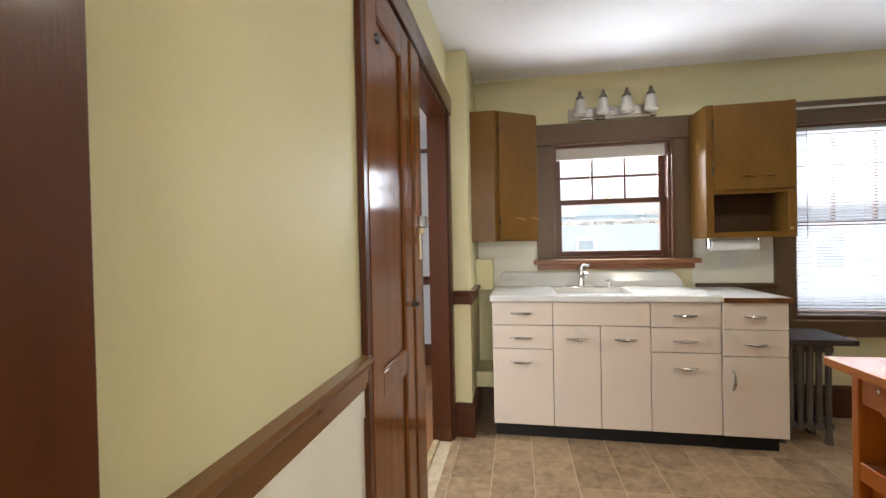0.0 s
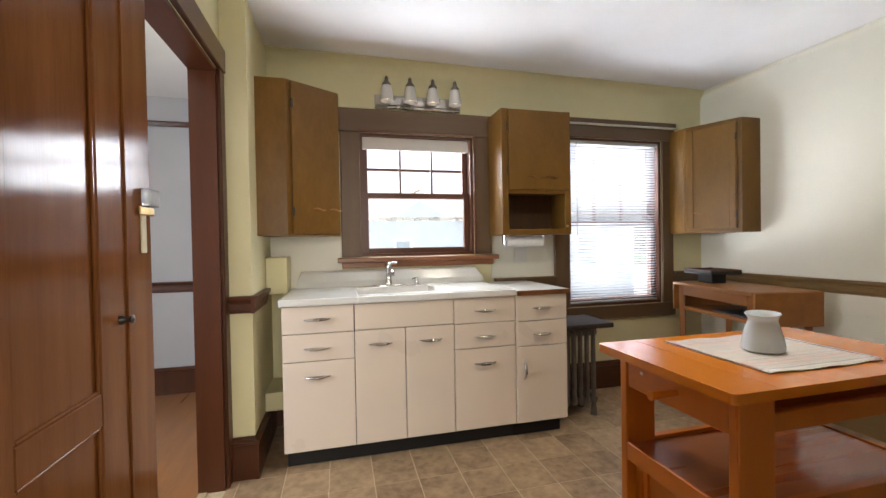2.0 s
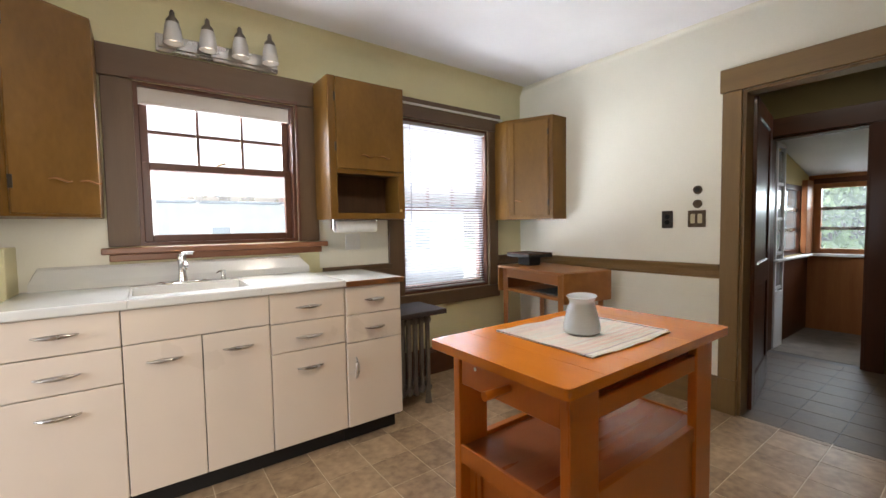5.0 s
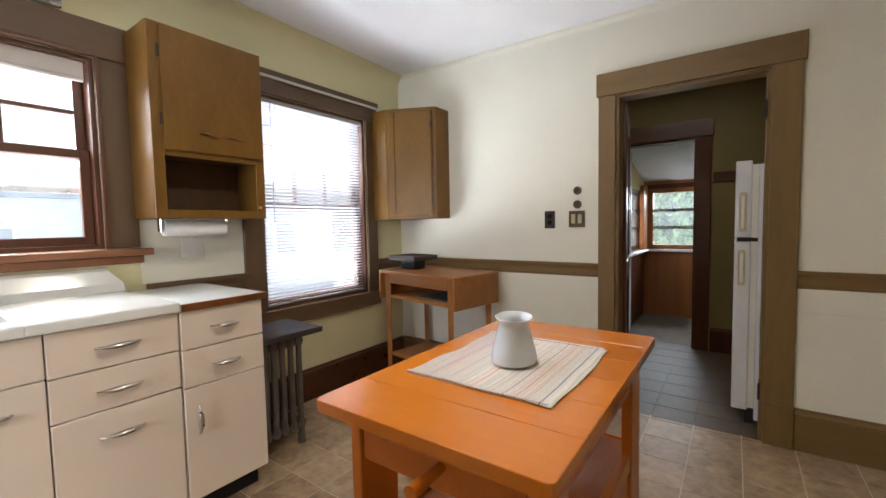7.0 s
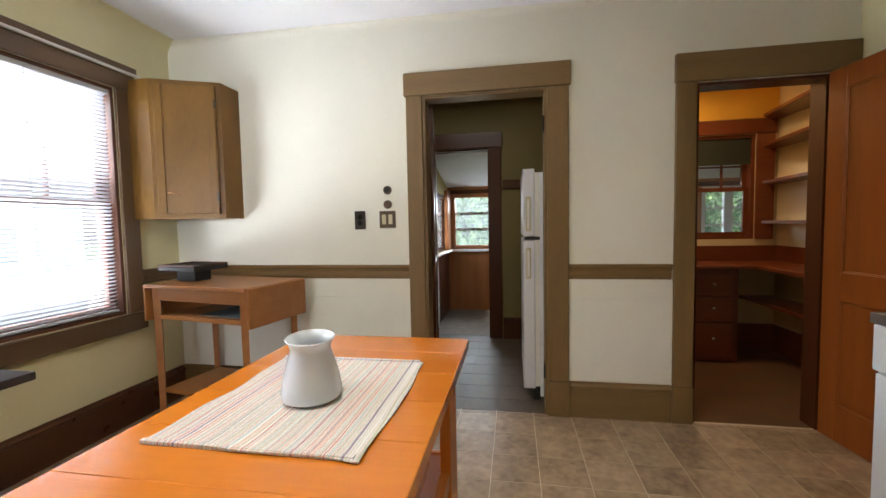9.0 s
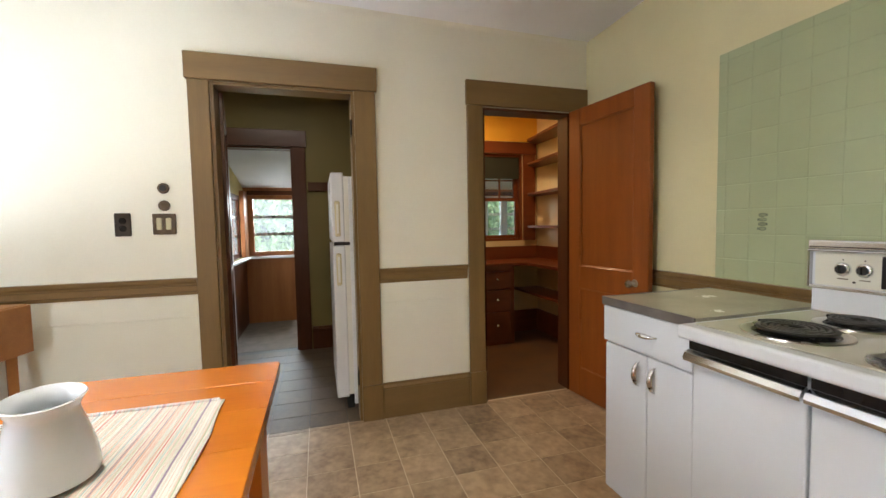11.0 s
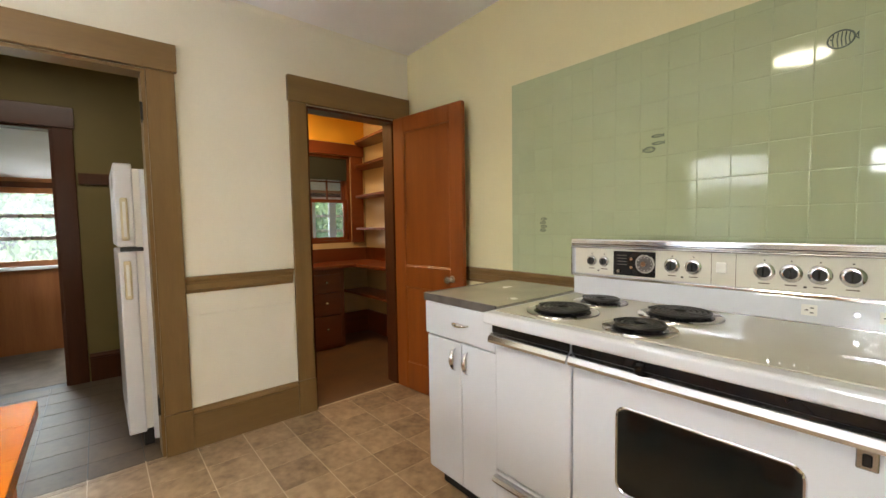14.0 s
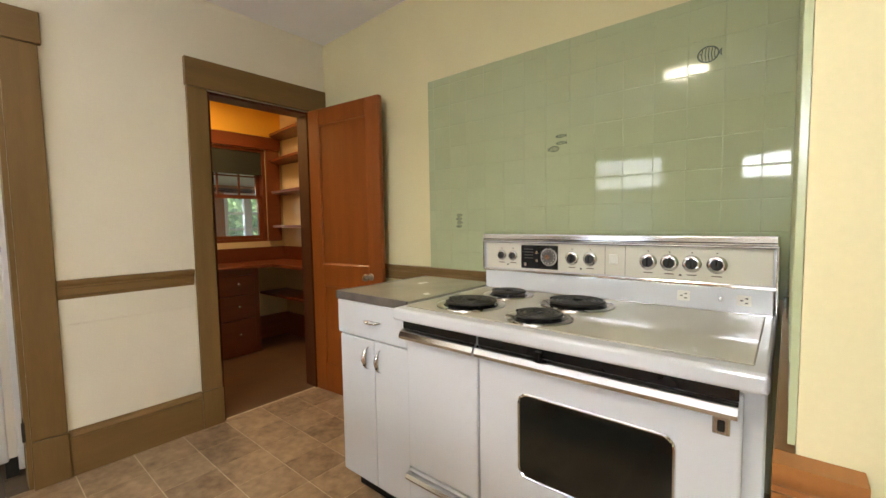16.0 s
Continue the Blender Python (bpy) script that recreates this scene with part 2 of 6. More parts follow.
def glass_mat(name, tint=(1, 1, 1), gloss=0.06):
    m = bpy.data.materials.new(name)
    m.use_nodes = True
    n, l = m.node_tree.nodes, m.node_tree.links
    out = n["Material Output"]
    tr, gl, mx, fr = n.new("ShaderNodeBsdfTransparent"), n.new("ShaderNodeBsdfGlossy"), n.new("ShaderNodeMixShader"), n.new("ShaderNodeFresnel")
    tr.inputs[0].default_value = (*tint, 1)
    gl.inputs["Roughness"].default_value = 0.02
    fr.inputs["IOR"].default_value = 1.45
    l.new(fr.outputs[0], mx.inputs[0])
    l.new(tr.outputs[0], mx.inputs[1])
    l.new(gl.outputs[0], mx.inputs[2])
    l.new(mx.outputs[0], out.inputs[0])
    return m


def hazy_glass(name, tint, haze):
    """Clear glass mixed with a pale translucent layer that paints in the daylight haze."""
    m = glass_mat(name, tint)
    n, l = m.node_tree.nodes, m.node_tree.links
    out = n["Material Output"]
    clean = out.inputs[0].links[0].from_socket
    tl, mx, no, mr = n.new("ShaderNodeBsdfTranslucent"), n.new("ShaderNodeMixShader"), n.new("ShaderNodeTexNoise"), n.new("ShaderNodeMapRange")
    tl.inputs[0].default_value = (0.86, 0.93, 0.96, 1)
    no.inputs["Scale"].default_value, no.inputs["Detail"].default_value = 3.0, 5
    mr.inputs["To Min"].default_value, mr.inputs["To Max"].default_value = haze * 0.6, haze * 1.4
    l.new(no.outputs["Fac"], mr.inputs["Value"])
    l.new(mr.outputs[0], mx.inputs[0])
    l.new(clean, mx.inputs[1])
    l.new(tl.outputs[0], mx.inputs[2])
    l.new(mx.outputs[0], out.inputs[0])
    return m


def stripe_mat():
    """Woven placemat: many thin stripes in soft colours along its length."""
    m = mat("placemat_cloth", (0.7, 0.66, 0.6), 0.9, bump=0.4, bump_scale=300)
    n, l = m.node_tree.nodes, m.node_tree.links
    b = n["Principled BSDF"]
    tc, sp = n.new("ShaderNodeTexCoord"), n.new("ShaderNodeSeparateXYZ")
    l.new(tc.outputs["Object"], sp.inputs[0])
    wn = n.new("ShaderNodeTexNoise")
    wn.noise_dimensions = "1D"
    wn.inputs["Scale"].default_value, wn.inputs["Detail"].default_value = 118, 2
    wn.inputs["Roughness"].default_value = 0.8
    l.new(sp.outputs["Y"], wn.inputs["W"])
    r = n.new("ShaderNodeValToRGB")
    r.color_ramp.interpolation = "CONSTANT"
    cols = [(0.0, (0.52, 0.22, 0.21)), (0.36, (0.68, 0.66, 0.62)), (0.42, (0.33, 0.45, 0.48)), (0.455, (0.70, 0.69, 0.66)), (0.50, (0.60, 0.33, 0.28)),
            (0.535, (0.58, 0.54, 0.46)), (0.57, (0.36, 0.43, 0.31)), (0.61, (0.72, 0.70, 0.67)), (0.66, (0.26, 0.20, 0.30))]
    e = r.color_ramp.elements
    e[0].position, e[0].color = cols[0][0], (*cols[0][1], 1)
    e[1].position, e[1].color = cols[1][0], (*cols[1][1], 1)
    for p, c in cols[2:]:
        k = e.new(p)
        k.color = (*c, 1)
    l.new(wn.outputs["Fac"], r.inputs[0])
    l.new(r.outputs[0], b.inputs["Base Color"])
    return m


M["glass"] = hazy_glass("window_glass", (1, 1, 1), 0.012)
M["glass_porch"] = hazy_glass("porch_glass", (0.95, 1.0, 0.99), 0.05)
M["diffuser"] = mat("lamp_diffuser", (1.0, 0.90, 0.70), 0.4, emit=2.0)
M["oven_glass"] = mat("oven_glass", (0.006, 0.008, 0.008), 0.05, var=0.1, coat=0.5)
M["nickel_dark"] = mat("aged_nickel", (0.24, 0.215, 0.19), 0.32, 1.0, var=0.12, scale=14)
M["frost"] = mat("frosted_shade", (0.66, 0.65, 0.63), 0.4, trans=0.25, var=0.03)
M["bulb"] = mat("bulb_glow", (1.0, 0.86, 0.66), 0.4, emit=0.7)
M["clear"] = mat("clear_plastic", (0.8, 0.82, 0.85), 0.1, trans=0.6)
M["stripes"] = stripe_mat()

# ---- mesh helpers ----
ORIGIN = {}


def thing(name, loc, label="", category="", group="", rz=0.0, kind=""):
    """An Empty at the base of a thing."""
    ob = new(name)
    ob.empty_display_size = 0.1
    ob.location, ob.rotation_euler = loc, (0, 0, radians(rz))
    ORIGIN[ob] = Vector(loc) if not rz else Vector((0, 0, 0))
    return tagged(ob, label, category, group, kind)


def part(name, bm, material, parent=None, label="", smooth=False):
    """Links a bmesh as one object. Parts of an unturned thing are given in room coordinates."""
    me = bpy.data.meshes.new(name)
    org = ORIGIN.get(parent, Vector((0, 0, 0)))
    if org.length:
        bmesh.ops.translate(bm, verts=bm.verts, vec=-org)
    bmesh.ops.recalc_face_normals(bm, faces=bm.faces)
    bm.to_mesh(me)
    bm.free()
    me.materials.append(M[material] if isinstance(material, str) else material)
    if smooth:
        for p in me.polygons:
            p.use_smooth = True
        me.set_sharp_from_angle(angle=radians(40))
    ob = new(name, me)
    if parent:
        ob.parent = parent
        ORIGIN[ob] = org
    if label:
        ob["label"] = label
    return ob


def solid(name, bm, material, label, category="", group="", kind=""):
    """A thing of a single mesh, its origin in the room's."""
    return tagged(part(name, bm, material, None, "", True), label, category, group, kind)


def B():
    return bmesh.new()


def box(bm, x0, x1, y0, y1, z0, z1, bevel=0.0, seg=1, m=None):
    r = bmesh.ops.create_cube(bm, size=1.0)
    vs = r["verts"]
    t = Matrix.Translation(((x0 + x1) / 2, (y0 + y1) / 2, (z0 + z1) / 2)) @ Matrix.Diagonal((abs(x1 - x0), abs(y1 - y0), abs(z1 - z0), 1))
    bmesh.ops.transform(bm, matrix=t, verts=vs)
    if bevel:
        es = list({e for v in vs for e in v.link_edges})
        r = bmesh.ops.bevel(bm, geom=es, offset=bevel, segments=seg, profile=0.5, affect="EDGES")
        vs = list({v for f in r["faces"] for v in f.verts} | {v for v in vs if v.is_valid})
    if m is not None:
        bmesh.ops.transform(bm, matrix=m, verts=vs)
    return bm


def cyl(bm, p0, p1, r0, r1=None, seg=16, caps=True):
    p0, p1 = Vector(p0), Vector(p1)
    r1 = r0 if r1 is None else r1
    d = p1 - p0
    m = Matrix.Translation((p0 + p1) / 2) @ d.to_track_quat("Z", "Y").to_matrix().to_4x4()
    bmesh.ops.create_cone(bm, cap_ends=caps, segments=seg, radius1=r0, radius2=r1, depth=d.length, matrix=m)
    return bm


def lathe(bm, profile, at=(0, 0, 0), seg=24, m=None, sx=1.0, sy=1.0):
    """Turns (radius, height) pairs about z."""
    m = m or Matrix.Translation(at)
    rings = []
    for r, z in profile:
        rings.append([bm.verts.new(m @ Vector((sx * r * math.cos(2 * math.pi * k / seg), sy * r * math.sin(2 * math.pi * k / seg), z))) for k in range(seg)])
    for a, b in zip(rings, rings[1:]):
        for k in range(seg):
            bm.faces.new((a[k], a[(k + 1) % seg], b[(k + 1) % seg], b[k]))
    for ring, rz in ((rings[0], profile[0]), (rings[-1], profile[-1])):
        if rz[0] > 1e-4:
            bm.faces.new(ring)
    return bm


def tube(bm, pts, r, seg=8, flat=1.0):
    """A round or flattened bar along points."""
    pts = [Vector(p) for p in pts]
    rings = []
    for i, p in enumerate(pts):
        d = (pts[min(i + 1, len(pts) - 1)] - pts[max(i - 1, 0)]).normalized()
        side = d.cross(Vector((0, 0, 1))) if abs(d.z) < 0.95 else d.cross(Vector((0, 1, 0)))
        side.normalize()
        up = side.cross(d).normalized()
        rr = r(i / (len(pts) - 1)) if callable(r) else r
        rings.append([bm.verts.new(p + side * math.cos(2 * math.pi * k / seg) * rr + up * math.sin(2 * math.pi * k / seg) * rr * flat) for k in range(seg)])
    for a, b in zip(rings, rings[1:]):
        for k in range(seg):
            bm.faces.new((a[k], a[(k + 1) % seg], b[(k + 1) % seg], b[k]))
    bm.faces.new(rings[0])
    bm.faces.new(rings[-1])
    return bm


def prism(bm, outline, z0, z1):
    """An upright block over an outline of (x, y)."""
    lo, hi = [bm.verts.new((x, y, z0)) for x, y in outline], [bm.verts.new((x, y, z1)) for x, y in outline]
    bm.faces.new(lo)
    bm.faces.new(hi)
    for i in range(len(lo)):
        j = (i + 1) % len(lo)
        bm.faces.new((lo[i], lo[j], hi[j], hi[i]))
    return bm


def extrude_profile(bm, prof, a, b, axis, face, base):
    """A moulding: prof is (out, up) pairs; it runs from a to b along axis, its back at base, standing out towards face."""
    ends = []
    for t in (a, b):
        ends.append([bm.verts.new((base + face * o, t, u) if axis == "y" else (t, base + face * o, u)) for o, u in prof])
    n = len(prof)
    for i in range(n):
        j = (i + 1) % n
        bm.faces.new((ends[0][i], ends[0][j], ends[1][j], ends[1][i]))
    bm.faces.new(ends[0])
    bm.faces.new(ends[1])
    return bm


def wall(name, axis, near, far, a, b, z0, z1, holes, material, label=""):
    """A wall whose thickness runs from near to far; it spans a to b along the other axis; holes are (a, b, z0, z1)."""
    bm = B()
    cuts = sorted({a, b, *[h[0] for h in holes], *[h[1] for h in holes]})
    for s, e in zip(cuts, cuts[1:]):
        mid = (s + e) / 2
        zs = z0
        for h in sorted([h for h in holes if h[0] < mid < h[1]], key=lambda q: q[2]) + [(0, 0, z1, z1)]:
            if h[2] - zs > 1e-4:
                (box(bm, near, far, s, e, zs, h[2]) if axis == "x" else box(bm, s, e, near, far, zs, h[2]))
            zs = h[3]
    return solid(name, bm, material, label or name.replace("_", " "), "wall", kind="structure")

# ---- large structure ----
T = 0.12
solid("floor", box(B(), XW - 0.12, XE + 0.02, -2.6, YN + 0.1, -0.12, -0.0018), "joint", "tan vinyl kitchen floor under square tiles", "floor", kind="structure")
bm = B()
lo = [bm.verts.new(p) for p in ((XW - 0.2, -2.7, 2.60), (XE + 0.1, -2.7, 2.475), (XE + 0.1, YN + 0.2, 2.535), (XW - 0.2, YN + 0.2, 2.57))]
hi = [bm.verts.new((v.co.x, v.co.y, 2.80)) for v in lo]
bm.faces.new((lo[0], lo[1], lo[2]))
bm.faces.new((lo[0], lo[2], lo[3]))
bm.faces.new(hi)
for i in range(4):
    bm.faces.new((lo[i], lo[(i + 1) % 4], hi[(i + 1) % 4], hi[i]))
part_ceiling = solid("ceiling", bm, "ceil", "smooth white painted kitchen ceiling", "ceiling", kind="structure")


def cove(name, a, b, axis, face, plane, za, zb, r, material):
    """A quarter-round of plaster where a wall meets the ceiling; za and zb are the ceiling's heights at a and b."""
    bm = B()
    rings = []
    for t, z in ((a, za), (b, zb)):
        prof = [(-0.03, -r)] + [(r - r * math.cos(radians(q)), -r + r * math.sin(radians(q))) for q in range(0, 91, 9)] + [(r, 0.03), (-0.03, 0.03)]
        rings.append([bm.verts.new((t, plane + face * o, z + u) if axis == "y" else (plane + face * o, t, z + u)) for o, u in prof])
    k = len(rings[0])
    for i in range(k):
        bm.faces.new((rings[0][i], rings[0][(i + 1) % k], rings[1][(i + 1) % k], rings[1][i]))
    bm.faces.new(rings[0])
    bm.faces.new(rings[1])
    return solid(name, bm, material, "rounded plaster cove under the ceiling", "moulding", kind="structure")


cove("cove", XW - 0.1, XE + 0.02, "y", -1, YN, 2.560, 2.531, 0.085, "yellow")
cove("cove", YS, YN + 0.01, "x", -1, XE, 2.501, 2.530, 0.035, "cream")
W1 = (0.222, 1.077, 1.15, 2.045)      # opening of the sink window
W2 = (1.885, 2.80, 0.69, 2.09)      # opening of the window with the blind
wall("wall_north", "y", YN, YN + 0.16, XW - T, XE + T, 0, H + 0.15, [W1, W2], "yellow", "pale yellow painted kitchen wall with two windows")
FD = (0.765, 1.54, 0, 2.035)        # doorway to the hall
PD = (-0.735, -0.065, 0, 1.995)      # doorway to the pantry
wall("wall_east", "x", XE, XE + T, YS - T, YN, 0, H + 0.15, [FD, PD], "cream", "cream painted kitchen wall with two doorways")
wall("wall_south", "y", YS - T, YS, XA, XE, 0, H + 0.15, [], "yellow", "pale yellow wall behind the cooker")
wall("wall_alcove", "x", XA - T, XA, YS - T, YD, 0, H + 0.15, [], "yellow", "pale yellow side wall of the cooker alcove")
ED = (-0.473, 0.40, 0, 2.06)        # doorway of the walk
wall("wall_entry", "y", YD - 0.14, YD, XW, XA - T, 0, H + 0.15, [ED], "yellow", "pale yellow wall with the entry doorway")
WD = (1.17, 2.665, 0, 2.14)
wall("wall_west", "x", XW - T, XW, -2.6, YJ, 0, H + 0.15, [WD], "yellow", "pale yellow wall with a wide doorway")
wall("wall_jog", "x", XW - T, XJ, YJ, YN, 0, H + 0.15, [], "yellow", "pale yellow wall stepping in beside the sink")
wall("wall_back", "y", -2.72, -2.6, XW - T, XE, 0, H + 0.15, [], "yellow", "plain wall of the room behind")
wall("wall_back_side", "x", XA - T - 0.001 + 1.6, XA + 1.6, -2.6, YS - T, 0, H + 0.15, [], "yellow", "plain side wall of the room behind")

# next room to the west
solid("dining_floor", box(B(), -2.6, XW - 0.12, 0.2, 5.0, -0.12, 0.0), "oak_floor", "varnished oak floor of the next room", "floor", kind="structure")
solid("dining_ceiling", box(B(), -2.7, XW - 0.2, 0.1, 5.1, H, H + 0.1), "ceil", "white ceiling of the next room", "ceiling", kind="structure")
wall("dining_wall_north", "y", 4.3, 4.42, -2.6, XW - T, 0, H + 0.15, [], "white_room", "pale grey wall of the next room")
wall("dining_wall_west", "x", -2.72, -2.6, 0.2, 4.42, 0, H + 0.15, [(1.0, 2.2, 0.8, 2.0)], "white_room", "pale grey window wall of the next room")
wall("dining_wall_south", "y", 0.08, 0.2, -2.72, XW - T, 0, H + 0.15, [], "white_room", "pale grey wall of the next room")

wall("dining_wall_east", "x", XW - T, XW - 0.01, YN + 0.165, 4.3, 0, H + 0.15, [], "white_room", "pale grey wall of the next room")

# hall to the east, porch beyond
XH = 4.95
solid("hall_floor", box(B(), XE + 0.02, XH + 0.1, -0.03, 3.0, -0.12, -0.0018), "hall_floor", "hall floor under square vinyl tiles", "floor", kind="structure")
solid("hall_ceiling", box(B(), XE + 0.1, XH + 0.1, 0.02, 3.1, 2.50, 2.6), "olive", "olive hall ceiling", "ceiling", kind="structure")
HD = (1.215, 1.875, 0.0, 2.0)
wall("hall_wall_east", "x", XH, XH + T, 0.0, 3.0, 0, 2.62, [HD], "olive", "dark olive hall wall with a doorway")
wall("hall_wall_north", "y", 2.0, 2.1, XE + T, XH, 0, 2.56, [], "olive", "dark olive hall wall")
wall("hall_wall_south", "y", -0.03, 0.03, XE + T, XH, 0, 2.56, [], "olive", "dark olive hall wall")
XP, YP = 6.4, 1.90
solid("porch_floor", box(B(), XH + 0.1, XP + 0.1, -2.7, 2.0, -0.12, 0.0), "porch_floor", "worn brown porch carpet", "floor", kind="structure")
bm = B()
v = [bm.verts.new(p) for p in ((XH + T, -2.7, 2.035), (XP + 0.3, -2.7, 1.675), (XP + 0.3, 2.2, 1.675), (XH + T, 2.2, 2.035))]
bm.faces.new(v)
r = bmesh.ops.extrude_face_region(bm, geom=list(bm.faces))
bmesh.ops.translate(bm, verts=[g for g in r["geom"] if isinstance(g, bmesh.types.BMVert)], vec=(0, 0, 0.1))
solid("porch_ceiling", bm, "porch", "sloping white porch ceiling", "ceiling", kind="structure")
wall("porch_wall_east", "x", XP, XP + 0.1, -2.6, YP, 0, 1.78, [(0.95, 1.84, 0.87, 1.64), (-0.1, 0.80, 0.87, 1.64), (-1.10, -0.22, 0.87, 1.64), (-2.05, -1.41, 0.87, 1.64)], "pine", "varnished fir porch wall with a window")
wall("porch_wall_north", "y", YP, YP + 0.1, XH + T, XP, 0, 2.1, [(5.42, 6.18, 0.87, 1.62)], "porch_yellow", "yellow porch wall with a window")
wall("porch_wall_south", "y", -2.7, -2.6, XH + T, XP, 0, 2.1, [], "pine", "varnished fir porch wall")
solid("porch_panel", box(B(), XH + T, XP - 0.021, YP - 0.012, YP - 0.001, 0.0, 0.84), "dark", "dark red-brown porch panelling", "panelling", kind="structure")
solid("corner_post", box(B(), 6.13, XP - 0.001, YP - 0.05, YP - 0.0005, 0.87, 1.68, 0.004), "pine", "orange fir corner board of the porch", "moulding", kind="structure")

# pantry
XPE = 4.85
solid("pantry_floor", box(B(), XE + 0.02, XPE + 0.1, -1.6, -0.03, -0.12, -0.004), "pantry_floor", "worn brown pantry floor", "floor", kind="structure")
solid("pantry_ceiling", box(B(), XE + 0.1, XPE + 0.1, -1.6, 0.02, 2.52, 2.6), "orange", "orange painted pantry ceiling", "ceiling", kind="structure")
PW = (-1.215, -0.50, 1.03, 1.99)
wall("pantry_wall_east", "x", XPE, XPE + T, -1.5, -0.03, 0, 2.56, [PW], "pantry_low", "cream pantry wall with a window")
solid("pantry_wall_band", box(B(), XPE - 0.006, XPE, -1.4, -0.04, 2.13, 2.52), "orange", "orange painted upper pantry wall", "wall", kind="structure")
wall("pantry_wall_south", "y", -1.5, -1.4, XE + T, XPE, 0, 2.56, [], "pantry_low", "cream pantry wall")
wall("pantry_wall_north", "y", -0.045, -0.031, XE + T, XPE, 0, 2.56, [], "pantry_low", "cream pantry wall")

# ---- trim ----


def casing(name, axis, plane, face, a, b, top, w, head, material, mat_h, label, t=0.022, plinth=0.0, sides=(1, 1), w2=None, over=0.012, bottom=0.0):
    """Boards round an opening a to b on one wall face: two sides and a head that stands a little prouder."""
    ob = thing(name, (plane, a, 0) if axis == "x" else (a, plane, 0), label, "door frame" if bottom == 0 else "window frame", kind="structure")

    def put(pname, s, e, z0, z1, tt, m):
        p0, p1 = (plane + face * 0.001, plane + face * tt)
        bm = B()
        (box(bm, min(p0, p1), max(p0, p1), s, e, z0, z1, 0.003) if axis == "x" else box(bm, s, e, min(p0, p1), max(p0, p1), z0, z1, 0.003))
        part(pname, bm, m, ob)
    w2 = w2 or w
    if sides[0]:
        put("side_board", a - w, a, bottom + plinth, top, t, material)
        if plinth:
            put("plinth_block", a - w - 0.003, a + 0.002, 0, plinth - 0.001, t + 0.008, material)
    if sides[1]:
        put("side_board", b, b + w2, bottom + plinth, top, t, material)
        if plinth:
            put("plinth_block", b - 0.002, b + w2 + 0.003, 0, plinth - 0.001, t + 0.008, material)
    put("head_board", a - w - over, b + w2 + over, top + 0.001, top + head, t + 0.008, mat_h)
    return ob


def jambs(name, axis, near, far, a, b, top, material, bottom=0.0, t=0.018):
    """Lining inside an opening."""
    bm = B()
    for s, e, z0, z1 in ((a, a + t, bottom, top - t), (b - t, b, bottom, top - t), (a, b, top - t + 0.001, top)):
        (box(bm, near, far, s, e, z0, z1) if axis == "x" else box(bm, s, e, near, far, z0, z1))
    return solid(name, bm, material, name.replace("_", " ") + " boards lining the opening", "door frame", kind="structure")


RAIL = [(0.001, 0.0), (0.014, 0.0), (0.014, 0.014), (0.020, 0.018), (0.020, 0.050), (0.026, 0.055), (0.026, 0.062), (0.034, 0.070), (0.036, 0.080), (0.036, 0.092), (0.001, 0.092)]
BASE = [(0.001, 0.0), (0.020, 0.0), (0.020, 0.185), (0.026, 0.190), (0.026, 0.200), (0.012, 0.212), (0.010, 0.225), (0.001, 0.225)]


def run(name, prof, z, axis, plane, face, spans, material, label):
    bm = B()
    for a, b in spans:
        extrude_profile(bm, [(o, u + z) for o, u in prof], a, b, axis, face, plane)
    return solid(name, bm, material, label, "moulding", kind="structure")


RZ = 0.866
casing("hall_door_frame", "x", XE, -1, FD[0], FD[1], 2.035, 0.125, 0.142, "trim", "trim_h", "olive-brown painted frame round the hall doorway", plinth=0.225, w2=0.105)
casing("pantry_door_frame", "x", XE, -1, PD[0], PD[1], 2.0, 0.125, 0.16, "trim", "trim_h", "olive-brown painted frame round the pantry doorway", plinth=0.225, w2=0.11, over=0.006)
jambs("hall_door_lining", "x", XE - 0.002, XE + T + 0.002, FD[0], FD[1], 2.035, "trim")
jambs("pantry_door_lining", "x", XE - 0.002, XE + T + 0.002, PD[0], PD[1], 1.995, "dark")
run("chair_rail", RAIL, RZ, "y", XE, -1, [(0.045 + 0.012, 0.64), (1.645, YN)], "trim_h", "olive-brown wooden chair rail on the cream wall")
run("baseboard", BASE, 0, "y", XE, -1, [(0.05, 0.636), (1.65, YN)], "trim_h", "olive-brown wooden baseboard")
for spans in ([(0.057, 0.64), (1.645, YN)],):
    bm = B()
    for a, b in spans:
        box(bm, XE - 0.005, XE - 0.0005, a, b, 0.226, 0.7395)
        box(bm, XE - 0.009, XE - 0.0005, a, b, 0.745, RZ - 0.001)
    solid("dado_panel", bm, "dado", "off-white dado board below the chair rail", "panelling", kind="structure")
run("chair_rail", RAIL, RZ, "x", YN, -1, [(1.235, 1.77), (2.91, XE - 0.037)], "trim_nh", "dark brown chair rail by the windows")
run("baseboard", BASE, 0, "x", YN, -1, [(XJ, XE - 0.027)], "darkh", "dark brown baseboard under the windows")
run("chair_rail", RAIL, 0.85, "x", YS, 1, [(XA + 0.037, XE)], "trim_h", "olive-brown chair rail behind the cooker")
run("baseboard", BASE, 0, "x", YS, 1, [(XA, XE)], "trim_h", "olive-brown baseboard behind the cooker")
run("chair_rail", RAIL, 0.885, "y", XW, 1, [(YD + 0.01, WD[0] - 0.042)], "rail_w", "brown varnished chair rail")
run("baseboard", BASE, 0, "y", XW, 1, [(YD + 0.01, WD[0] - 0.042)], "dark", "dark brown varnished baseboard")
bm = B()
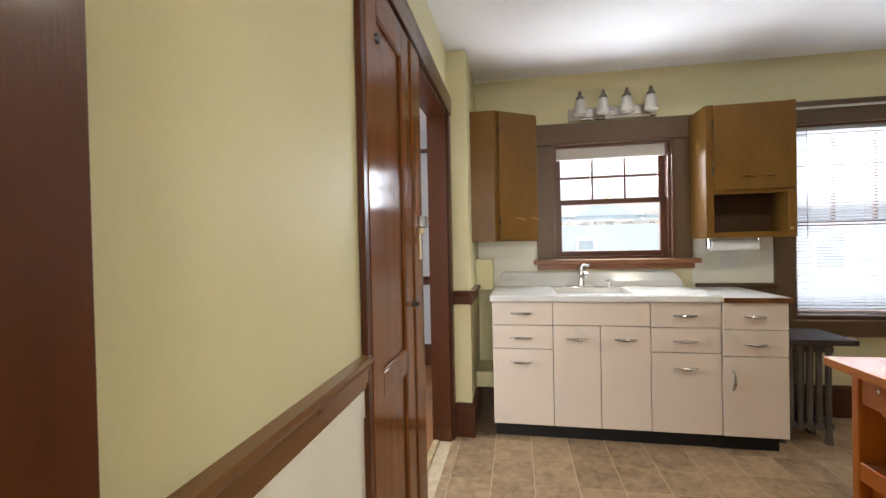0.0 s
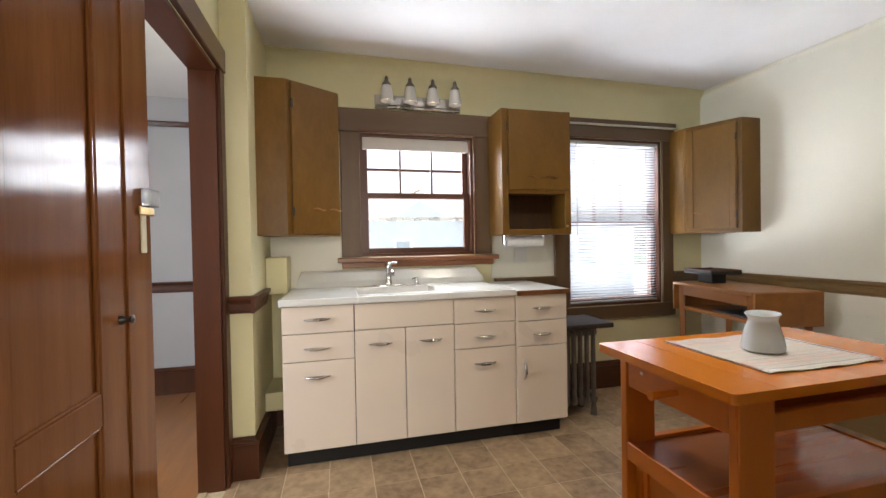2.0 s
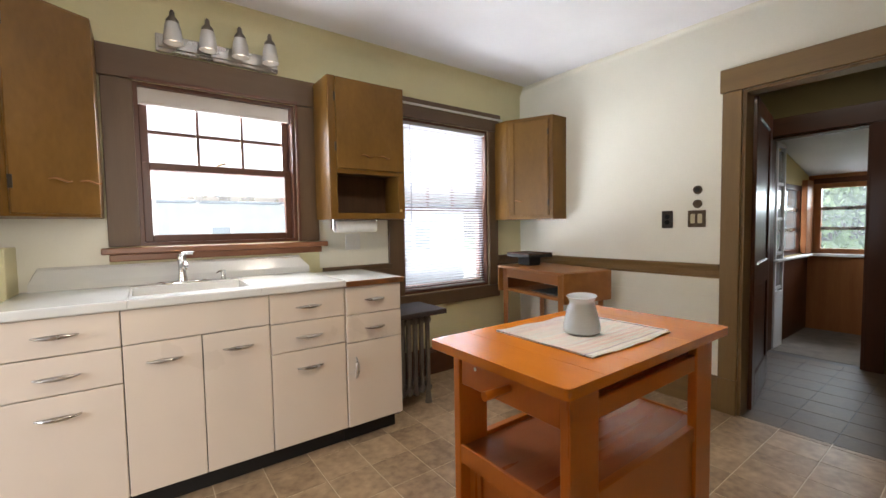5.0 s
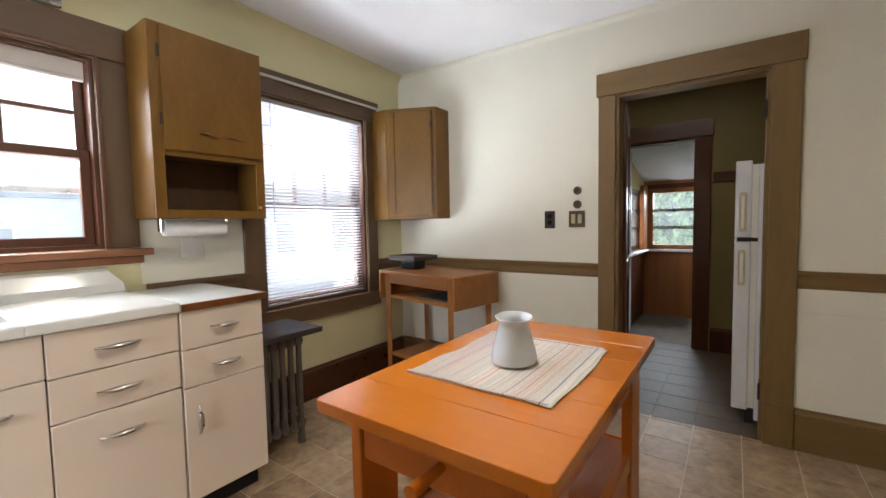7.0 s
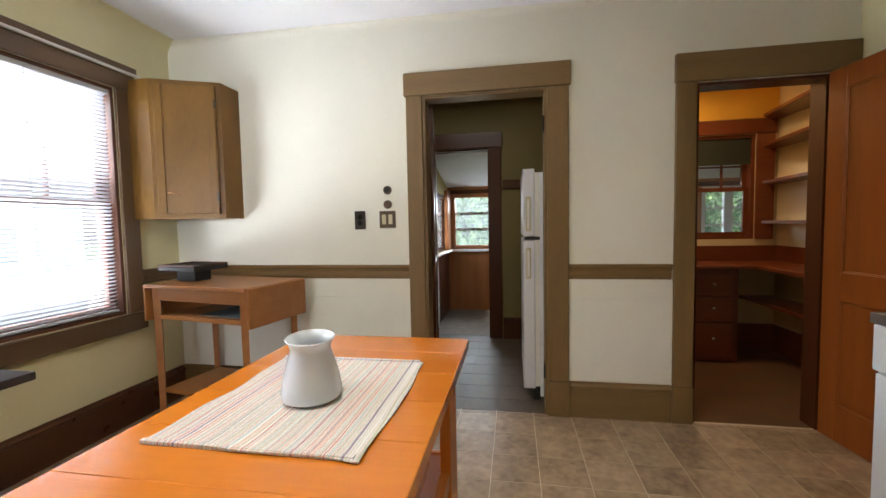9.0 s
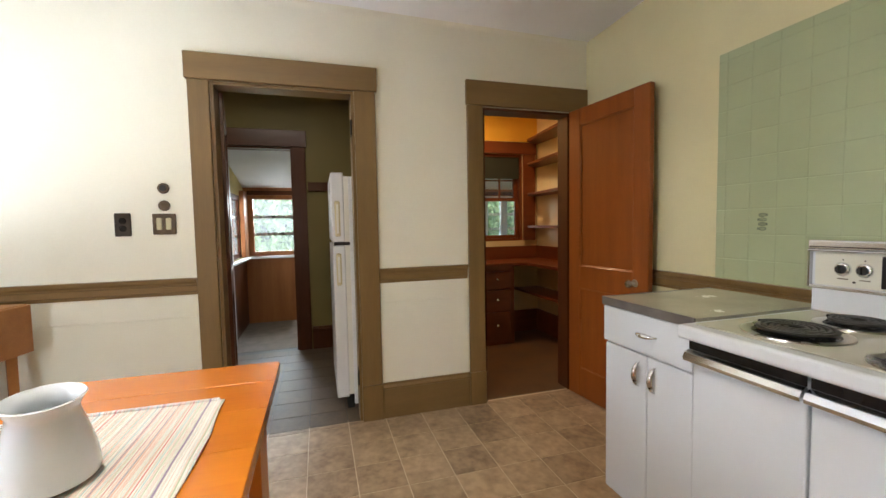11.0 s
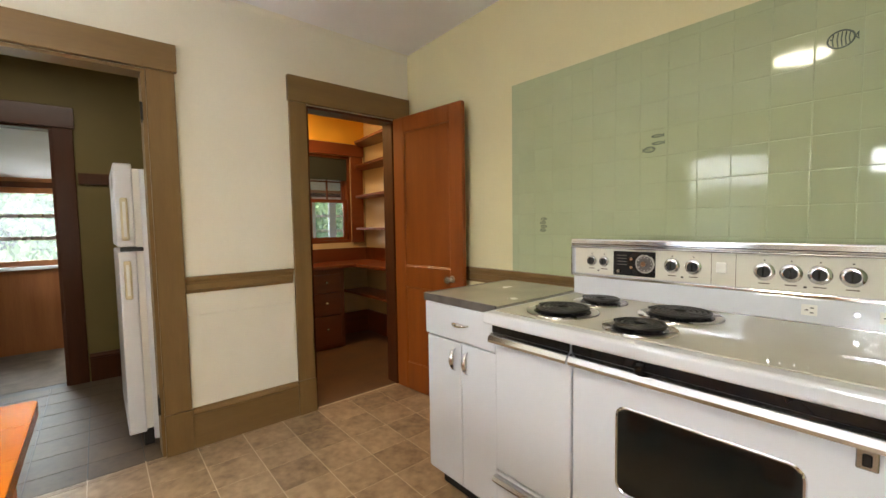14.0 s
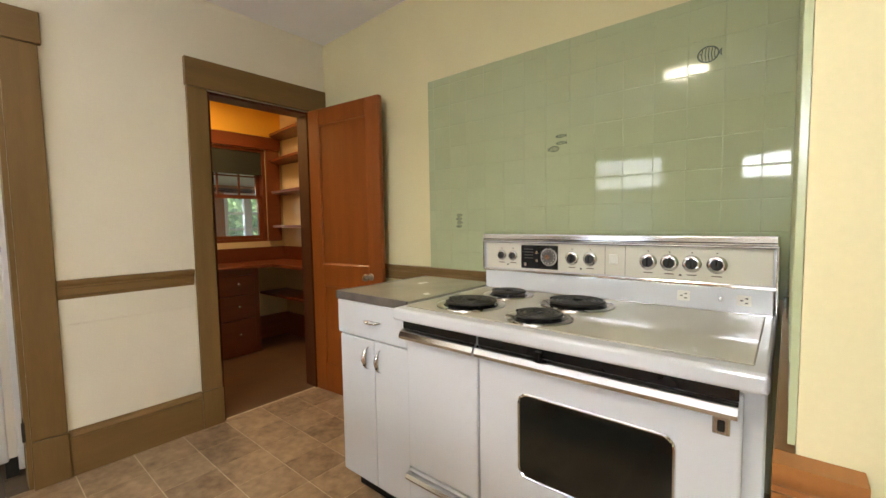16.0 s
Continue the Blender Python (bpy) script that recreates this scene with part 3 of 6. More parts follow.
box(bm, XW + 0.0005, XW + 0.008, YD, WD[0] - 0.042, 0.80, 0.884)
box(bm, XW + 0.0005, XW + 0.004, YD, WD[0] - 0.042, 0.226, 0.796)
solid("dado_panel", bm, "dado", "off-white dado board by the tall door", "panelling", kind="structure")
run("chair_rail", RAIL, 0.885, "y", XJ, 1, [(YJ - 0.036, 3.12)], "dark", "dark brown chair rail on the stepped wall")
run("chair_rail", RAIL, 0.885, "x", YJ, -1, [(XW + 0.02, XJ + 0.001)], "dark", "dark brown chair rail end on the stepped wall")
run("baseboard", BASE, 0, "y", XJ, 1, [(YJ - 0.026, YN - 0.03)], "dark", "dark brown baseboard on the stepped wall")
run("baseboard", BASE, 0, "x", YJ, -1, [(XW + 0.02, XJ + 0.001)], "dark", "dark brown baseboard end on the stepped wall")
run("chair_rail", [(o * 0.55, u) for o, u in RAIL], 0.85, "y", XA, 1, [(YS + 0.037, YD)], "rail_w", "olive-brown chair rail on the alcove side")
# lighter table wood here paints in the light on the rail's underside
run("chair_rail", RAIL, 0.85, "x", YD, 1, [(ED[1] + 0.12, XA + 0.020)], "desk", "chair rail at the alcove corner, coloured lighter for its lit underside")
casing("west_door_frame", "x", XW, 1, WD[0], WD[1], 2.145, 0.042, 0.12, "dark", "darkh", "dark varnished frame round the wide doorway", t=0.02, w2=0.085, over=0.0)
jambs("west_door_lining", "x", XW - T - 0.002, XW + 0.002, WD[0], WD[1], 2.14, "dark")
casing("entry_door_frame", "y", YD, 1, ED[0], ED[1], 2.06, 0.046, 0.12, "trim_n", "trim_nh", "dark varnished frame round the entry doorway", t=0.02, w2=0.10, over=0.0)
jambs("entry_door_lining", "y", YD - 0.142, YD + 0.002, ED[0], ED[1], 2.06, "dark")
run("picture_rail", [(0.001, 0.0), (0.02, 0.0), (0.03, 0.03), (0.001, 0.05)], 2.26, "x", 4.3, -1, [(-2.6, XW - T)], "dark", "dark picture rail of the next room")
run("chair_rail", RAIL, 0.86, "x", 4.3, -1, [(-2.6, XW - T)], "dark", "dark chair rail of the next room")
run("baseboard", BASE, 0, "x", 4.3, -1, [(-2.6, XW - T)], "dark", "dark baseboard of the next room")
solid("threshold", box(B(), XW - 0.12, XW - 0.08, WD[0], WD[1], -0.01, 0.006, 0.002), "threshold", "worn yellow metal threshold strip", "threshold", kind="structure")
casing("porch_door_frame", "x", XH, -1, HD[0], HD[1], 2.0, 0.12, 0.16, "dark", "darkh", "dark varnished frame round the porch doorway", w2=0.10)
jambs("porch_door_lining", "x", XH - 0.002, XH + T + 0.002, HD[0], HD[1], 2.0, "dark")
run("baseboard", BASE, 0, "y", XH, -1, [(0.03, HD[0] - 0.13)], "dark", "dark hall baseboard")
run("hook_rail", [(0.001, 0.0), (0.02, 0.0), (0.02, 0.085), (0.001, 0.085)], 1.58, "y", XH, -1, [(0.1, HD[0] - 0.135)], "dark", "dark wooden hook rail in the hall")

# ---- windows ----


def sash(name, y, x0, x1, z0, z1, parent, bars=0, mid=None, w=0.04, d=0.035, material="sash"):
    bm = B()
    box(bm, x0, x0 + w, y, y + d, z0, z1, 0.003)
    box(bm, x1 - w, x1, y, y + d, z0, z1, 0.003)
    box(bm, x0 + w, x1 - w, y, y + d, z0, z0 + w, 0.003)
    box(bm, x0 + w, x1 - w, y, y + d, z1 - w, z1, 0.003)
    s = part(name, bm, material, parent)
    for k in range(1, bars + 1):
        xx = x0 + w + (x1 - x0 - 2 * w) * k / (bars + 1)
        part("glazing_bar", box(B(), xx - 0.008, xx + 0.008, y + 0.006, y + d - 0.006, z0 + w, z1 - w), material, s)
    if mid:
        part("glazing_bar", box(B(), x0 + w, x1 - w, y + 0.007, y + d - 0.007, mid - 0.009, mid + 0.009), material, s)
    g = part("pane", box(B(), x0 + w, x1 - w, y + d / 2 - 0.002, y + d / 2 + 0.002, z0 + w, z1 - w), "glass", s)
    g.visible_shadow = False
    return s


def window_north(name, o, meet, mid, label):
    x0, x1, z0, z1 = o
    w = thing(name, ((x0 + x1) / 2, YN + 0.06, z0), label, "window", kind="structure")
    part("frame", _frame(o), "sash", w)
    sash("upper_sash", YN + 0.095, x0 + 0.02, x1 - 0.02, meet - 0.02, z1 - 0.02, w, 2, mid)
    sash("lower_sash", YN + 0.055, x0 + 0.02, x1 - 0.02, z0 + 0.02, meet + 0.02, w)
    return w


def _frame(o):
    x0, x1, z0, z1 = o
    bm = B()
    box(bm, x0, x0 + 0.02, YN + 0.003, YN + 0.15, z0, z1)
    box(bm, x1 - 0.02, x1, YN + 0.003, YN + 0.15, z0, z1)
    box(bm, x0 + 0.02, x1 - 0.02, YN + 0.003, YN + 0.15, z1 - 0.02, z1)
    box(bm, x0 + 0.02, x1 - 0.02, YN + 0.003, YN + 0.15, z0, z0 + 0.02)
    return bm


win = window_north("window_1", W1, 1.60, 1.80, "brown varnished sash window over the sink")
part("sash_lift", tube(B(), [(0.62, YN + 0.052, 1.622), (0.64, YN + 0.03, 1.632), (0.665, YN + 0.045, 1.640)], 0.006), "brass", win)
part("storm_bar", box(B(), W1[0] + 0.021, W1[1] - 0.021, YN + 0.128, YN + 0.145, 1.418, 1.446, 0.002), "nickel", win)
window_north("window_2", W2, 1.375, 1.80, "brown varnished sash window behind a blind")
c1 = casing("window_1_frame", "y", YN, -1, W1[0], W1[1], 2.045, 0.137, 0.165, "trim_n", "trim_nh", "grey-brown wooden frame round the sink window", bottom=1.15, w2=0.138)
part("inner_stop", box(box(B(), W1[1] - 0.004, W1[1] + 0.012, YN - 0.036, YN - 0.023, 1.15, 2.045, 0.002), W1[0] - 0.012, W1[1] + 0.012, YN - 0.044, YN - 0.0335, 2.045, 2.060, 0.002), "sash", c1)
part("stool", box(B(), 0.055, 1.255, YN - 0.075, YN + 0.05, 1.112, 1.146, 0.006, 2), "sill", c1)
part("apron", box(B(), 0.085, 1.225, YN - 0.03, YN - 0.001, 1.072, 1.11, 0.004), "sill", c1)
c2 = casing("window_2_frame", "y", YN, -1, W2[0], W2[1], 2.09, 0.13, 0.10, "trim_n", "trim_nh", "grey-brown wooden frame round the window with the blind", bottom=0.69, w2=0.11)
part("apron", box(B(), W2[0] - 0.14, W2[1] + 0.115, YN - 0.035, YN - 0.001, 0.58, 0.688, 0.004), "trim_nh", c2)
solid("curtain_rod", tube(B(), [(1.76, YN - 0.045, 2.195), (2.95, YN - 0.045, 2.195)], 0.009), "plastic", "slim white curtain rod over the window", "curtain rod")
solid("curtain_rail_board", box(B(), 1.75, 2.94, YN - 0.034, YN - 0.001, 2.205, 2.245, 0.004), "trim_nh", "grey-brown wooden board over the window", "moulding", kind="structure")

# roller shade on the sink window
rs = thing("roller_shade", (0.64, YN + 0.04, 1.93), "rolled-up off-white roller shade at the top of the sink window", "window shade")
part("cloth", box(B(), W1[0] + 0.02, W1[1] - 0.03, YN + 0.032, YN + 0.036, 1.945, 2.024), "shade", rs)
part("roll", tube(B(), [(W1[0] + 0.02, YN + 0.04, 1.945), (W1[1] - 0.03, YN + 0.04, 1.945)], 0.012, 10), "shade", rs, smooth=True)

# venetian blind
bl = thing("venetian_blind", (2.34, YN + 0.02, 0.72), "lowered white venetian blind with thin open slats", "window blind")
part("head_rail", box(B(), W2[0] + 0.022, W2[1] - 0.022, YN + 0.01, YN + 0.05, 2.045, 2.07), "blind", bl)
part("bottom_rail", box(B(), W2[0] + 0.03, W2[1] - 0.03, YN + 0.018, YN + 0.042, 0.715, 0.728, 0.003), "blind", bl)
slat_me = None
n = 58
for i in range(n):
    z = 0.745 + (2.035 - 0.745) * i / (n - 1)
    if slat_me is None:
        bm = B()
        vs = []
        for dy, dz in ((-0.0106, 0.0064), (0, 0.0022), (0.0106, -0.0064)):
            vs.append([bm.verts.new((x, dy, dz)) for x in (-0.425, 0.425)])
        for a, b in zip(vs, vs[1:]):
            bm.faces.new((a[0], a[1], b[1], b[0]))
        r = bmesh.ops.extrude_face_region(bm, geom=list(bm.faces))
        bmesh.ops.translate(bm, verts=[g for g in r["geom"] if isinstance(g, bmesh.types.BMVert)], vec=(0, 0, 0.0007))
        slat_me = part("slat", bm, "blind")
        slat_me.parent = bl
        s = slat_me
    else:
        s = slat_me.copy()
        scene.collection.objects.link(s)
    s.location = (2.3425 - 2.34, 0.01, z - 0.72)
for x in (2.02, 2.34, 2.66):
    part("ladder_cord", box(B(), x - 0.0012, x + 0.0012, YN + 0.014, YN + 0.016, 0.725, 2.05), "blind", bl)
part("wand", tube(B(), [(1.975, YN - 0.002, 2.05), (1.975, YN - 0.004, 1.27)], 0.004, 6), "clear", bl)

# ---- kitchen things ----


def pull(parent, x, y, z, w=0.135, face=-1, upright=False, material="nickel"):
    """A slim boat-shaped pull on two feet."""
    pts = []
    for k in range(13):
        u = k / 12 * 2 - 1
        out = 0.022 * (1 - u * u) ** 0.6 + 0.003
        pts.append((x, y + face * out, z + u * w / 2) if upright else (x + u * w / 2, y + face * out, z))
    return part("pull", tube(B(), pts, lambda s: 0.0040 + 0.0078 * math.sin(math.pi * s), 10, 0.85), material, parent, smooth=True)


def front(parent, name, x0, x1, z0, z1, y, d=0.02, face=-1, material="enamel_pink", bevel=0.004):
    g = 0.0017
    a, b = sorted((y, y - face * d))
    return part(name, box(B(), x0 + g, x1 - g, a, b, z0 + g, z1 - g, bevel, 2), material, parent)


def sink_unit():
    y0, y1 = 2.722, 3.33
    c = thing("sink_cabinet", (0.44, 3.0, 0), "blush-white enamelled steel sink cabinet with slim nickel pulls", "kitchen cabinet")
    part("body", box(B(), -0.243, 1.118, y0 + 0.02, y1, 0.105, 0.86), "enamel_pink", c)
    # black sheet added behind the fronts as the shade in their gaps
    part("gap_liner", box(B(), -0.240, 1.115, y0 + 0.0193, y0 + 0.0199, 0.112, 0.90), "toekick", c)
    part("toe_kick", box(B(), -0.235, 1.118, y0 + 0.075, y0 + 0.09, 0.0, 0.105), "toekick", c)
    f = y0
    for x0, x1, z0, z1, px, pz in ((-0.245, 0.141, 0.753, 0.905, -0.058, 0.832), (-0.245, 0.141, 0.60, 0.753, -0.06, 0.672), (-0.245, 0.141, 0.105, 0.60, -0.063, 0.515),
                                   (0.141, 0.724, 0.755, 0.905, None, 0), (0.724, 1.118, 0.75, 0.905, 0.919, 0.826), (0.724, 1.118, 0.598, 0.75, 0.917, 0.670),
                                   (0.724, 1.118, 0.105, 0.598, 0.918, 0.505)):
        d = front(c, "drawer" if px is not None else "panel", x0, x1, z0, z1, f)
        if px is not None:
            pull(d, px, f, pz)
    for x0, x1, px in ((0.141, 0.430, 0.285), (0.430, 0.724, 0.578)):
        d = front(c, "door", x0, x1, 0.105, 0.755, f)
        pull(d, px, f, 0.672, 0.13)
    # porcelain top with basin, drainboards and backsplash
    s = thing("sink", (0.44, 3.0, 0.9), "white porcelain sink top with one basin and drainboards", "sink")
    bm = B()
    bx0, bx1, by0, by1 = 0.17, 0.68, 2.83, 3.20
    z0, z1 = 0.907, 0.947
    part("drainboard", box(bm, -0.258, bx0, 2.700, 3.345, z0, z1, 0.008, 2), "porcelain", s)
    part("drainboard", box(B(), bx1, 1.122, 2.700, 3.345, z0, z1, 0.008, 2), "porcelain", s)
    part("front_rim", box(B(), bx0 - 0.006, bx1 + 0.006, 2.7005, by0, z0, z1 - 0.0004, 0.008, 2), "porcelain", s)
    part("rear_rim", box(B(), bx0 - 0.006, bx1 + 0.006, by1, 3.3445, z0, z1 - 0.0004, 0.008, 2), "porcelain", s)
    bm = B()
    for (a, b, cc, d) in ((bx0, bx0 + 0.01, by0, by1), (bx1 - 0.01, bx1, by0, by1), (bx0, bx1, by0, by0 + 0.01), (bx0, bx1, by1 - 0.01, by1)):
        box(bm, a, b, cc, d, 0.75, z1 - 0.004)
    box(bm, bx0, bx1, by0, by1, 0.745, 0.757)
    part("basin", bm, "porcelain", s)
    bm = B()
    prof = [(3.30, 0.946), (3.31, 0.985), (3.335, 1.045), (3.352, 1.058), (3.375, 1.058), (3.375, 0.90), (3.30, 0.90)]
    ends = [[bm.verts.new((x, y, z)) for y, z in prof] for x in (-0.22, 1.12)]
    k = len(prof)
    for i in range(k):
        bm.faces.new((ends[0][i], ends[0][(i + 1) % k], ends[1][(i + 1) % k], ends[1][i]))
    bm.faces.new(ends[0])
    bm.faces.new(ends[1])
    for vv in ends[0] + ends[1]:
        if vv.co.z > 1.0:
            vv.co.x += 0.03 if vv.co.x < 0 else -0.05
    part("backsplash", bm, "porcelain", s)
    # tap
    t = thing("faucet", (0.40, 3.25, 0.947), "chrome single-lever kitchen tap on an oval plate", "faucet")
    part("plate", _oval(0.40, 3.25, 0.125, 0.030, 0.946, 0.957), "chrome", t, smooth=True)
    part("column", lathe(B(), [(0.026, 0.955), (0.022, 0.98), (0.019, 1.0), (0.019, 1.05), (0.023, 1.065), (0.024, 1.09), (0.018, 1.104), (0.0, 1.106)], (0.40, 3.25, 0), 18), "chrome", t, smooth=True)
    part("spout", tube(B(), [(0.40, 3.24, 1.03), (0.402, 3.20, 1.052), (0.405, 3.13, 1.06), (0.408, 3.08, 1.048), (0.408, 3.075, 1.03)], 0.012, 10), "chrome", t, smooth=True)
    part("lever", tube(B(), [(0.40, 3.25, 1.10), (0.425, 3.235, 1.108), (0.455, 3.22, 1.106)], lambda u: 0.011 - 0.003 * u, 10), "chrome", t, smooth=True)
    d = thing("soap_dispenser", (0.60, 3.25, 0.947), "small chrome soap dispenser beside the tap", "soap dispenser")
    part("base", lathe(B(), [(0.017, 0.946), (0.017, 0.952), (0.012, 0.958), (0.012, 0.985), (0.014, 0.99), (0.014, 1.0), (0.0, 1.003)], (0.60, 3.25, 0), 14), "chrome", d, smooth=True)
    part("nozzle", tube(B(), [(0.60, 3.25, 0.995), (0.575, 3.225, 0.995), (0.56, 3.21, 0.988)], 0.005, 8), "chrome", d, smooth=True)
    # narrow unit at the end
    n = thing("base_cabinet", (1.30, 3.0, 0), "narrow blush-white enamelled base cabinet with two drawers and a door", "kitchen cabinet")
    part("body", box(B(), 1.121, 1.470, y0 + 0.012, y1, 0.105, 0.905), "enamel_pink", n)
    # same black sheet, painting shade between this cabinet's fronts
    part("gap_liner", box(B(), 1.124, 1.467, y0 + 0.0141, y0 + 0.0148, 0.112, 0.90), "toekick", n)
    part("toe_kick", box(B(), 1.121, 1.455, y0 + 0.07, y0 + 0.085, 0.0, 0.105), "toekick", n)
    f = y0 - 0.006
    for z0, z1, pz in ((0.743, 0.905, 0.823), (0.585, 0.743, 0.660)):
        d = front(n, "drawer", 1.121, 1.472, z0, z1, f)
        pull(d, 1.295, f, pz, 0.12)
    d = front(n, "door", 1.121, 1.472, 0.105, 0.585, f)
    pull(d, 1.172, f, 0.443, 0.12, upright=True)
    w = thing("worktop", (1.30, 3.0, 0.907), "white worktop with a worn copper-brown metal edge", "worktop")
    part("slab", box(B(), 1.124, 1.484, 2.708, 3.345, 0.907, 0.934, 0.002), "laminate", w)
    part("edge_band", box(B(), 1.124, 1.487, 2.700, 2.7075, 0.905, 0.936, 0.002), "copper", w)
    part("edge_band", box(B(), 1.4845, 1.490, 2.7085, 3.345, 0.905, 0.936, 0.002), "chrome", w)


def _oval(cx, cy, rx, ry, z0, z1, seg=28):
    bm = B()
    lathe(bm, [(1.0, 0.0), (1.0, 0.6), (0.9, 1.0)], (0, 0, 0), seg)
    for v in bm.verts:
        v.co = Vector((cx + v.co.x * rx, cy + v.co.y * ry, z0 + v.co.z * (z1 - z0)))
    return bm


sink_unit()


def bow_pull(parent, m, w=0.07, material="copper"):
    """Small curved pull, placed by a matrix; it bows out along -y."""
    pts = [m @ Vector((u * w / 2, -0.013 * (1 - u * u) - 0.002, -0.006 * math.sin(3.0 * u))) for u in [k / 8 * 2 - 1 for k in range(9)]]
    return part("pull", tube(B(), pts, lambda s: 0.003 + 0.002 * math.sin(math.pi * s), 6), material, parent, smooth=True)


def corner_cabinet(name, corner, sx, a, b, d1, d2, z0, z1, label):
    """Wall cabinet across a corner. corner: the room corner; sx: +1 when the room lies towards +x; a: run along the side wall; b: run along the window wall."""
    cx, cy = corner
    ob = thing(name, (cx + sx * 0.2, cy - 0.2, z0), label, "wall cabinet")
    p = [(cx, cy), (cx, cy - a), (cx + sx * d1, cy - a), (cx + sx * b, cy - d2), (cx + sx * b, cy)]
    part("body", prism(B(), p, z0, z1), "cab", ob)
    p0, p1 = Vector((p[2][0], p[2][1], 0)), Vector((p[3][0], p[3][1], 0))
    return ob, p0, p1


def angled_door(ob, p0, p1, z0, z1, inset0, inset1, zi, material="cab", panel=False, pulls=2, hinge_left=True):
    """A slab door on the slanting face from p0 to p1, p1 to the right as one looks at it."""
    d = (p1 - p0)
    L = d.length
    ang = math.atan2(d.y, d.x)
    m = Matrix.Translation(p0) @ Matrix.Rotation(ang, 4, "Z")
    dr = part("door", box(B(), inset0, L - inset1, -0.020, -0.0015, z0 + zi, z1 - zi, 0.003, 1, m), material, ob)
    if panel:
        bm = B()
        box(bm, inset0 + 0.008, inset0 + 0.05, -0.026, -0.0205, z0 + zi + 0.01, z1 - zi - 0.01, 0.002, 1, m)
        box(bm, L - inset1 - 0.05, L - inset1 - 0.008, -0.026, -0.0205, z0 + zi + 0.01, z1 - zi - 0.01, 0.002, 1, m)
        part("stile", bm, material, dr)
    for z in (z0 + 0.14, z1 - 0.14):
        xx = inset0 + 0.005 if hinge_left else L - inset1 - 0.005
        part("hinge", box(B(), xx - 0.012, xx + 0.004, -0.026, -0.020, z - 0.028, z + 0.028, 0.002, 1, m), "bakelite", dr)
    for k in range(pulls):
        if pulls > 1:
            xx = L / 2 + 0.02 + (0.115 if k else 0.0)
        else:
            xx = inset0 + 0.09 if not hinge_left else L - inset1 - 0.09
        bow_pull(dr, m @ Matrix.Translation((xx, -0.021, z0 + 0.16)), 0.085 if pulls > 1 else 0.07)
    return dr


ob, p0, p1 = corner_cabinet("corner_wall_cabinet", (XJ, YN), 1, 0.45, 0.465, 0.165, 0.26, 1.30, 2.22, "maple-stained corner wall cabinet with one slab door and two small pulls")
angled_door(ob, p0, p1, 1.30, 2.22, 0.03, 0.006, 0.012)
ob, p0, p1 = corner_cabinet("corner_wall_cabinet", (XE, YN), -1, 0.54, 0.355, 0.18, 0.17, 1.285, 2.16, "maple-stained corner wall cabinet with a framed door by the light wall")
angled_door(ob, p1, p0, 1.285, 2.16, 0.028, 0.028, 0.03, panel=True, pulls=1, hinge_left=False)

# cabinet between the windows, open below its door
x0, x1, yf, z0, z1 = 1.195, 1.74, 3.105, 1.29, 2.19
c = thing("wall_cabinet", (1.47, 3.25, z0), "maple-stained wall cabinet with a door above an open niche", "wall cabinet")
for n_, a_, b_, c_, d_ in (("side_panel", x0, x0 + 0.022, z0, z1), ("side_panel", x1 - 0.022, x1, z0, z1), ("top_panel", x0 + 0.022, x1 - 0.022, z1 - 0.022, z1),
                           ("bottom_panel", x0 + 0.022, x1 - 0.022, z0, z0 + 0.03), ("shelf", x0 + 0.022, x1 - 0.022, 1.60, 1.62)):
    part(n_, box(B(), a_, b_, yf, YN - 0.036, c_, d_), "cab_shaded" if n_ in ("shelf",) else "cab", c)
part("back", box(B(), x0 + 0.022, x1 - 0.022, YN - 0.045, YN - 0.037, z0 + 0.03, z1 - 0.022), "cab_shaded", c)
bm = B()
box(bm, x0, x0 + 0.05, yf - 0.018, yf - 0.0005, z0, z1, 0.002)
box(bm, x1 - 0.05, x1, yf - 0.018, yf - 0.0005, z0, z1, 0.002)
box(bm, x0 + 0.05, x1 - 0.05, yf - 0.018, yf - 0.0005, 1.585, 1.63, 0.002)
box(bm, x0 + 0.05, x1 - 0.05, yf - 0.018, yf - 0.0005, z0, z0 + 0.04, 0.002)
part("face_frame", bm, "cab", c)
d = part("door", box(B(), x0 + 0.045, x1 - 0.012, yf - 0.038, yf - 0.0185, 1.612, z1 - 0.008, 0.004, 2), "cab", c)
for z in (1.75, 2.06):
    part("hinge", box(B(), x0 + 0.036, x0 + 0.0445, yf - 0.03, yf - 0.0185, z - 0.028, z + 0.028, 0.002), "bakelite", d)
for xx in (1.44, 1.57):
    bow_pull(d, Matrix.Translation((xx, yf - 0.038, 1.70)), 0.085)
part("catch", box(B(), x1 - 0.042, x1 - 0.024, yf - 0.023, yf - 0.0185, z0 + 0.05, z0 + 0.068, 0.002), "brass", c)

# paper towel roll under it
t = thing("paper_towel_holder", (1.40, 3.2, 1.22), "white paper towel roll on a holder under the wall cabinet", "paper towel")
part("roll", tube(B(), [(1.255, 3.18, 1.243), (1.545, 3.18, 1.243)], 0.040, 20), "paper", t, smooth=True)
for x in (1.240, 1.552):
    part("bracket", box(B(), x - 0.005, x + 0.005, 3.16, 3.20, 1.225, 1.2895, 0.003), "chrome", t)
o = thing("outlet_plate", (1.46, YN, 1.10), "white double outlet plate on the yellow wall", "outlet")
part("plate", box(B(), 1.405, 1.52, YN - 0.010, YN - 0.0045, 1.075, 1.19, 0.003), "plastic", o)
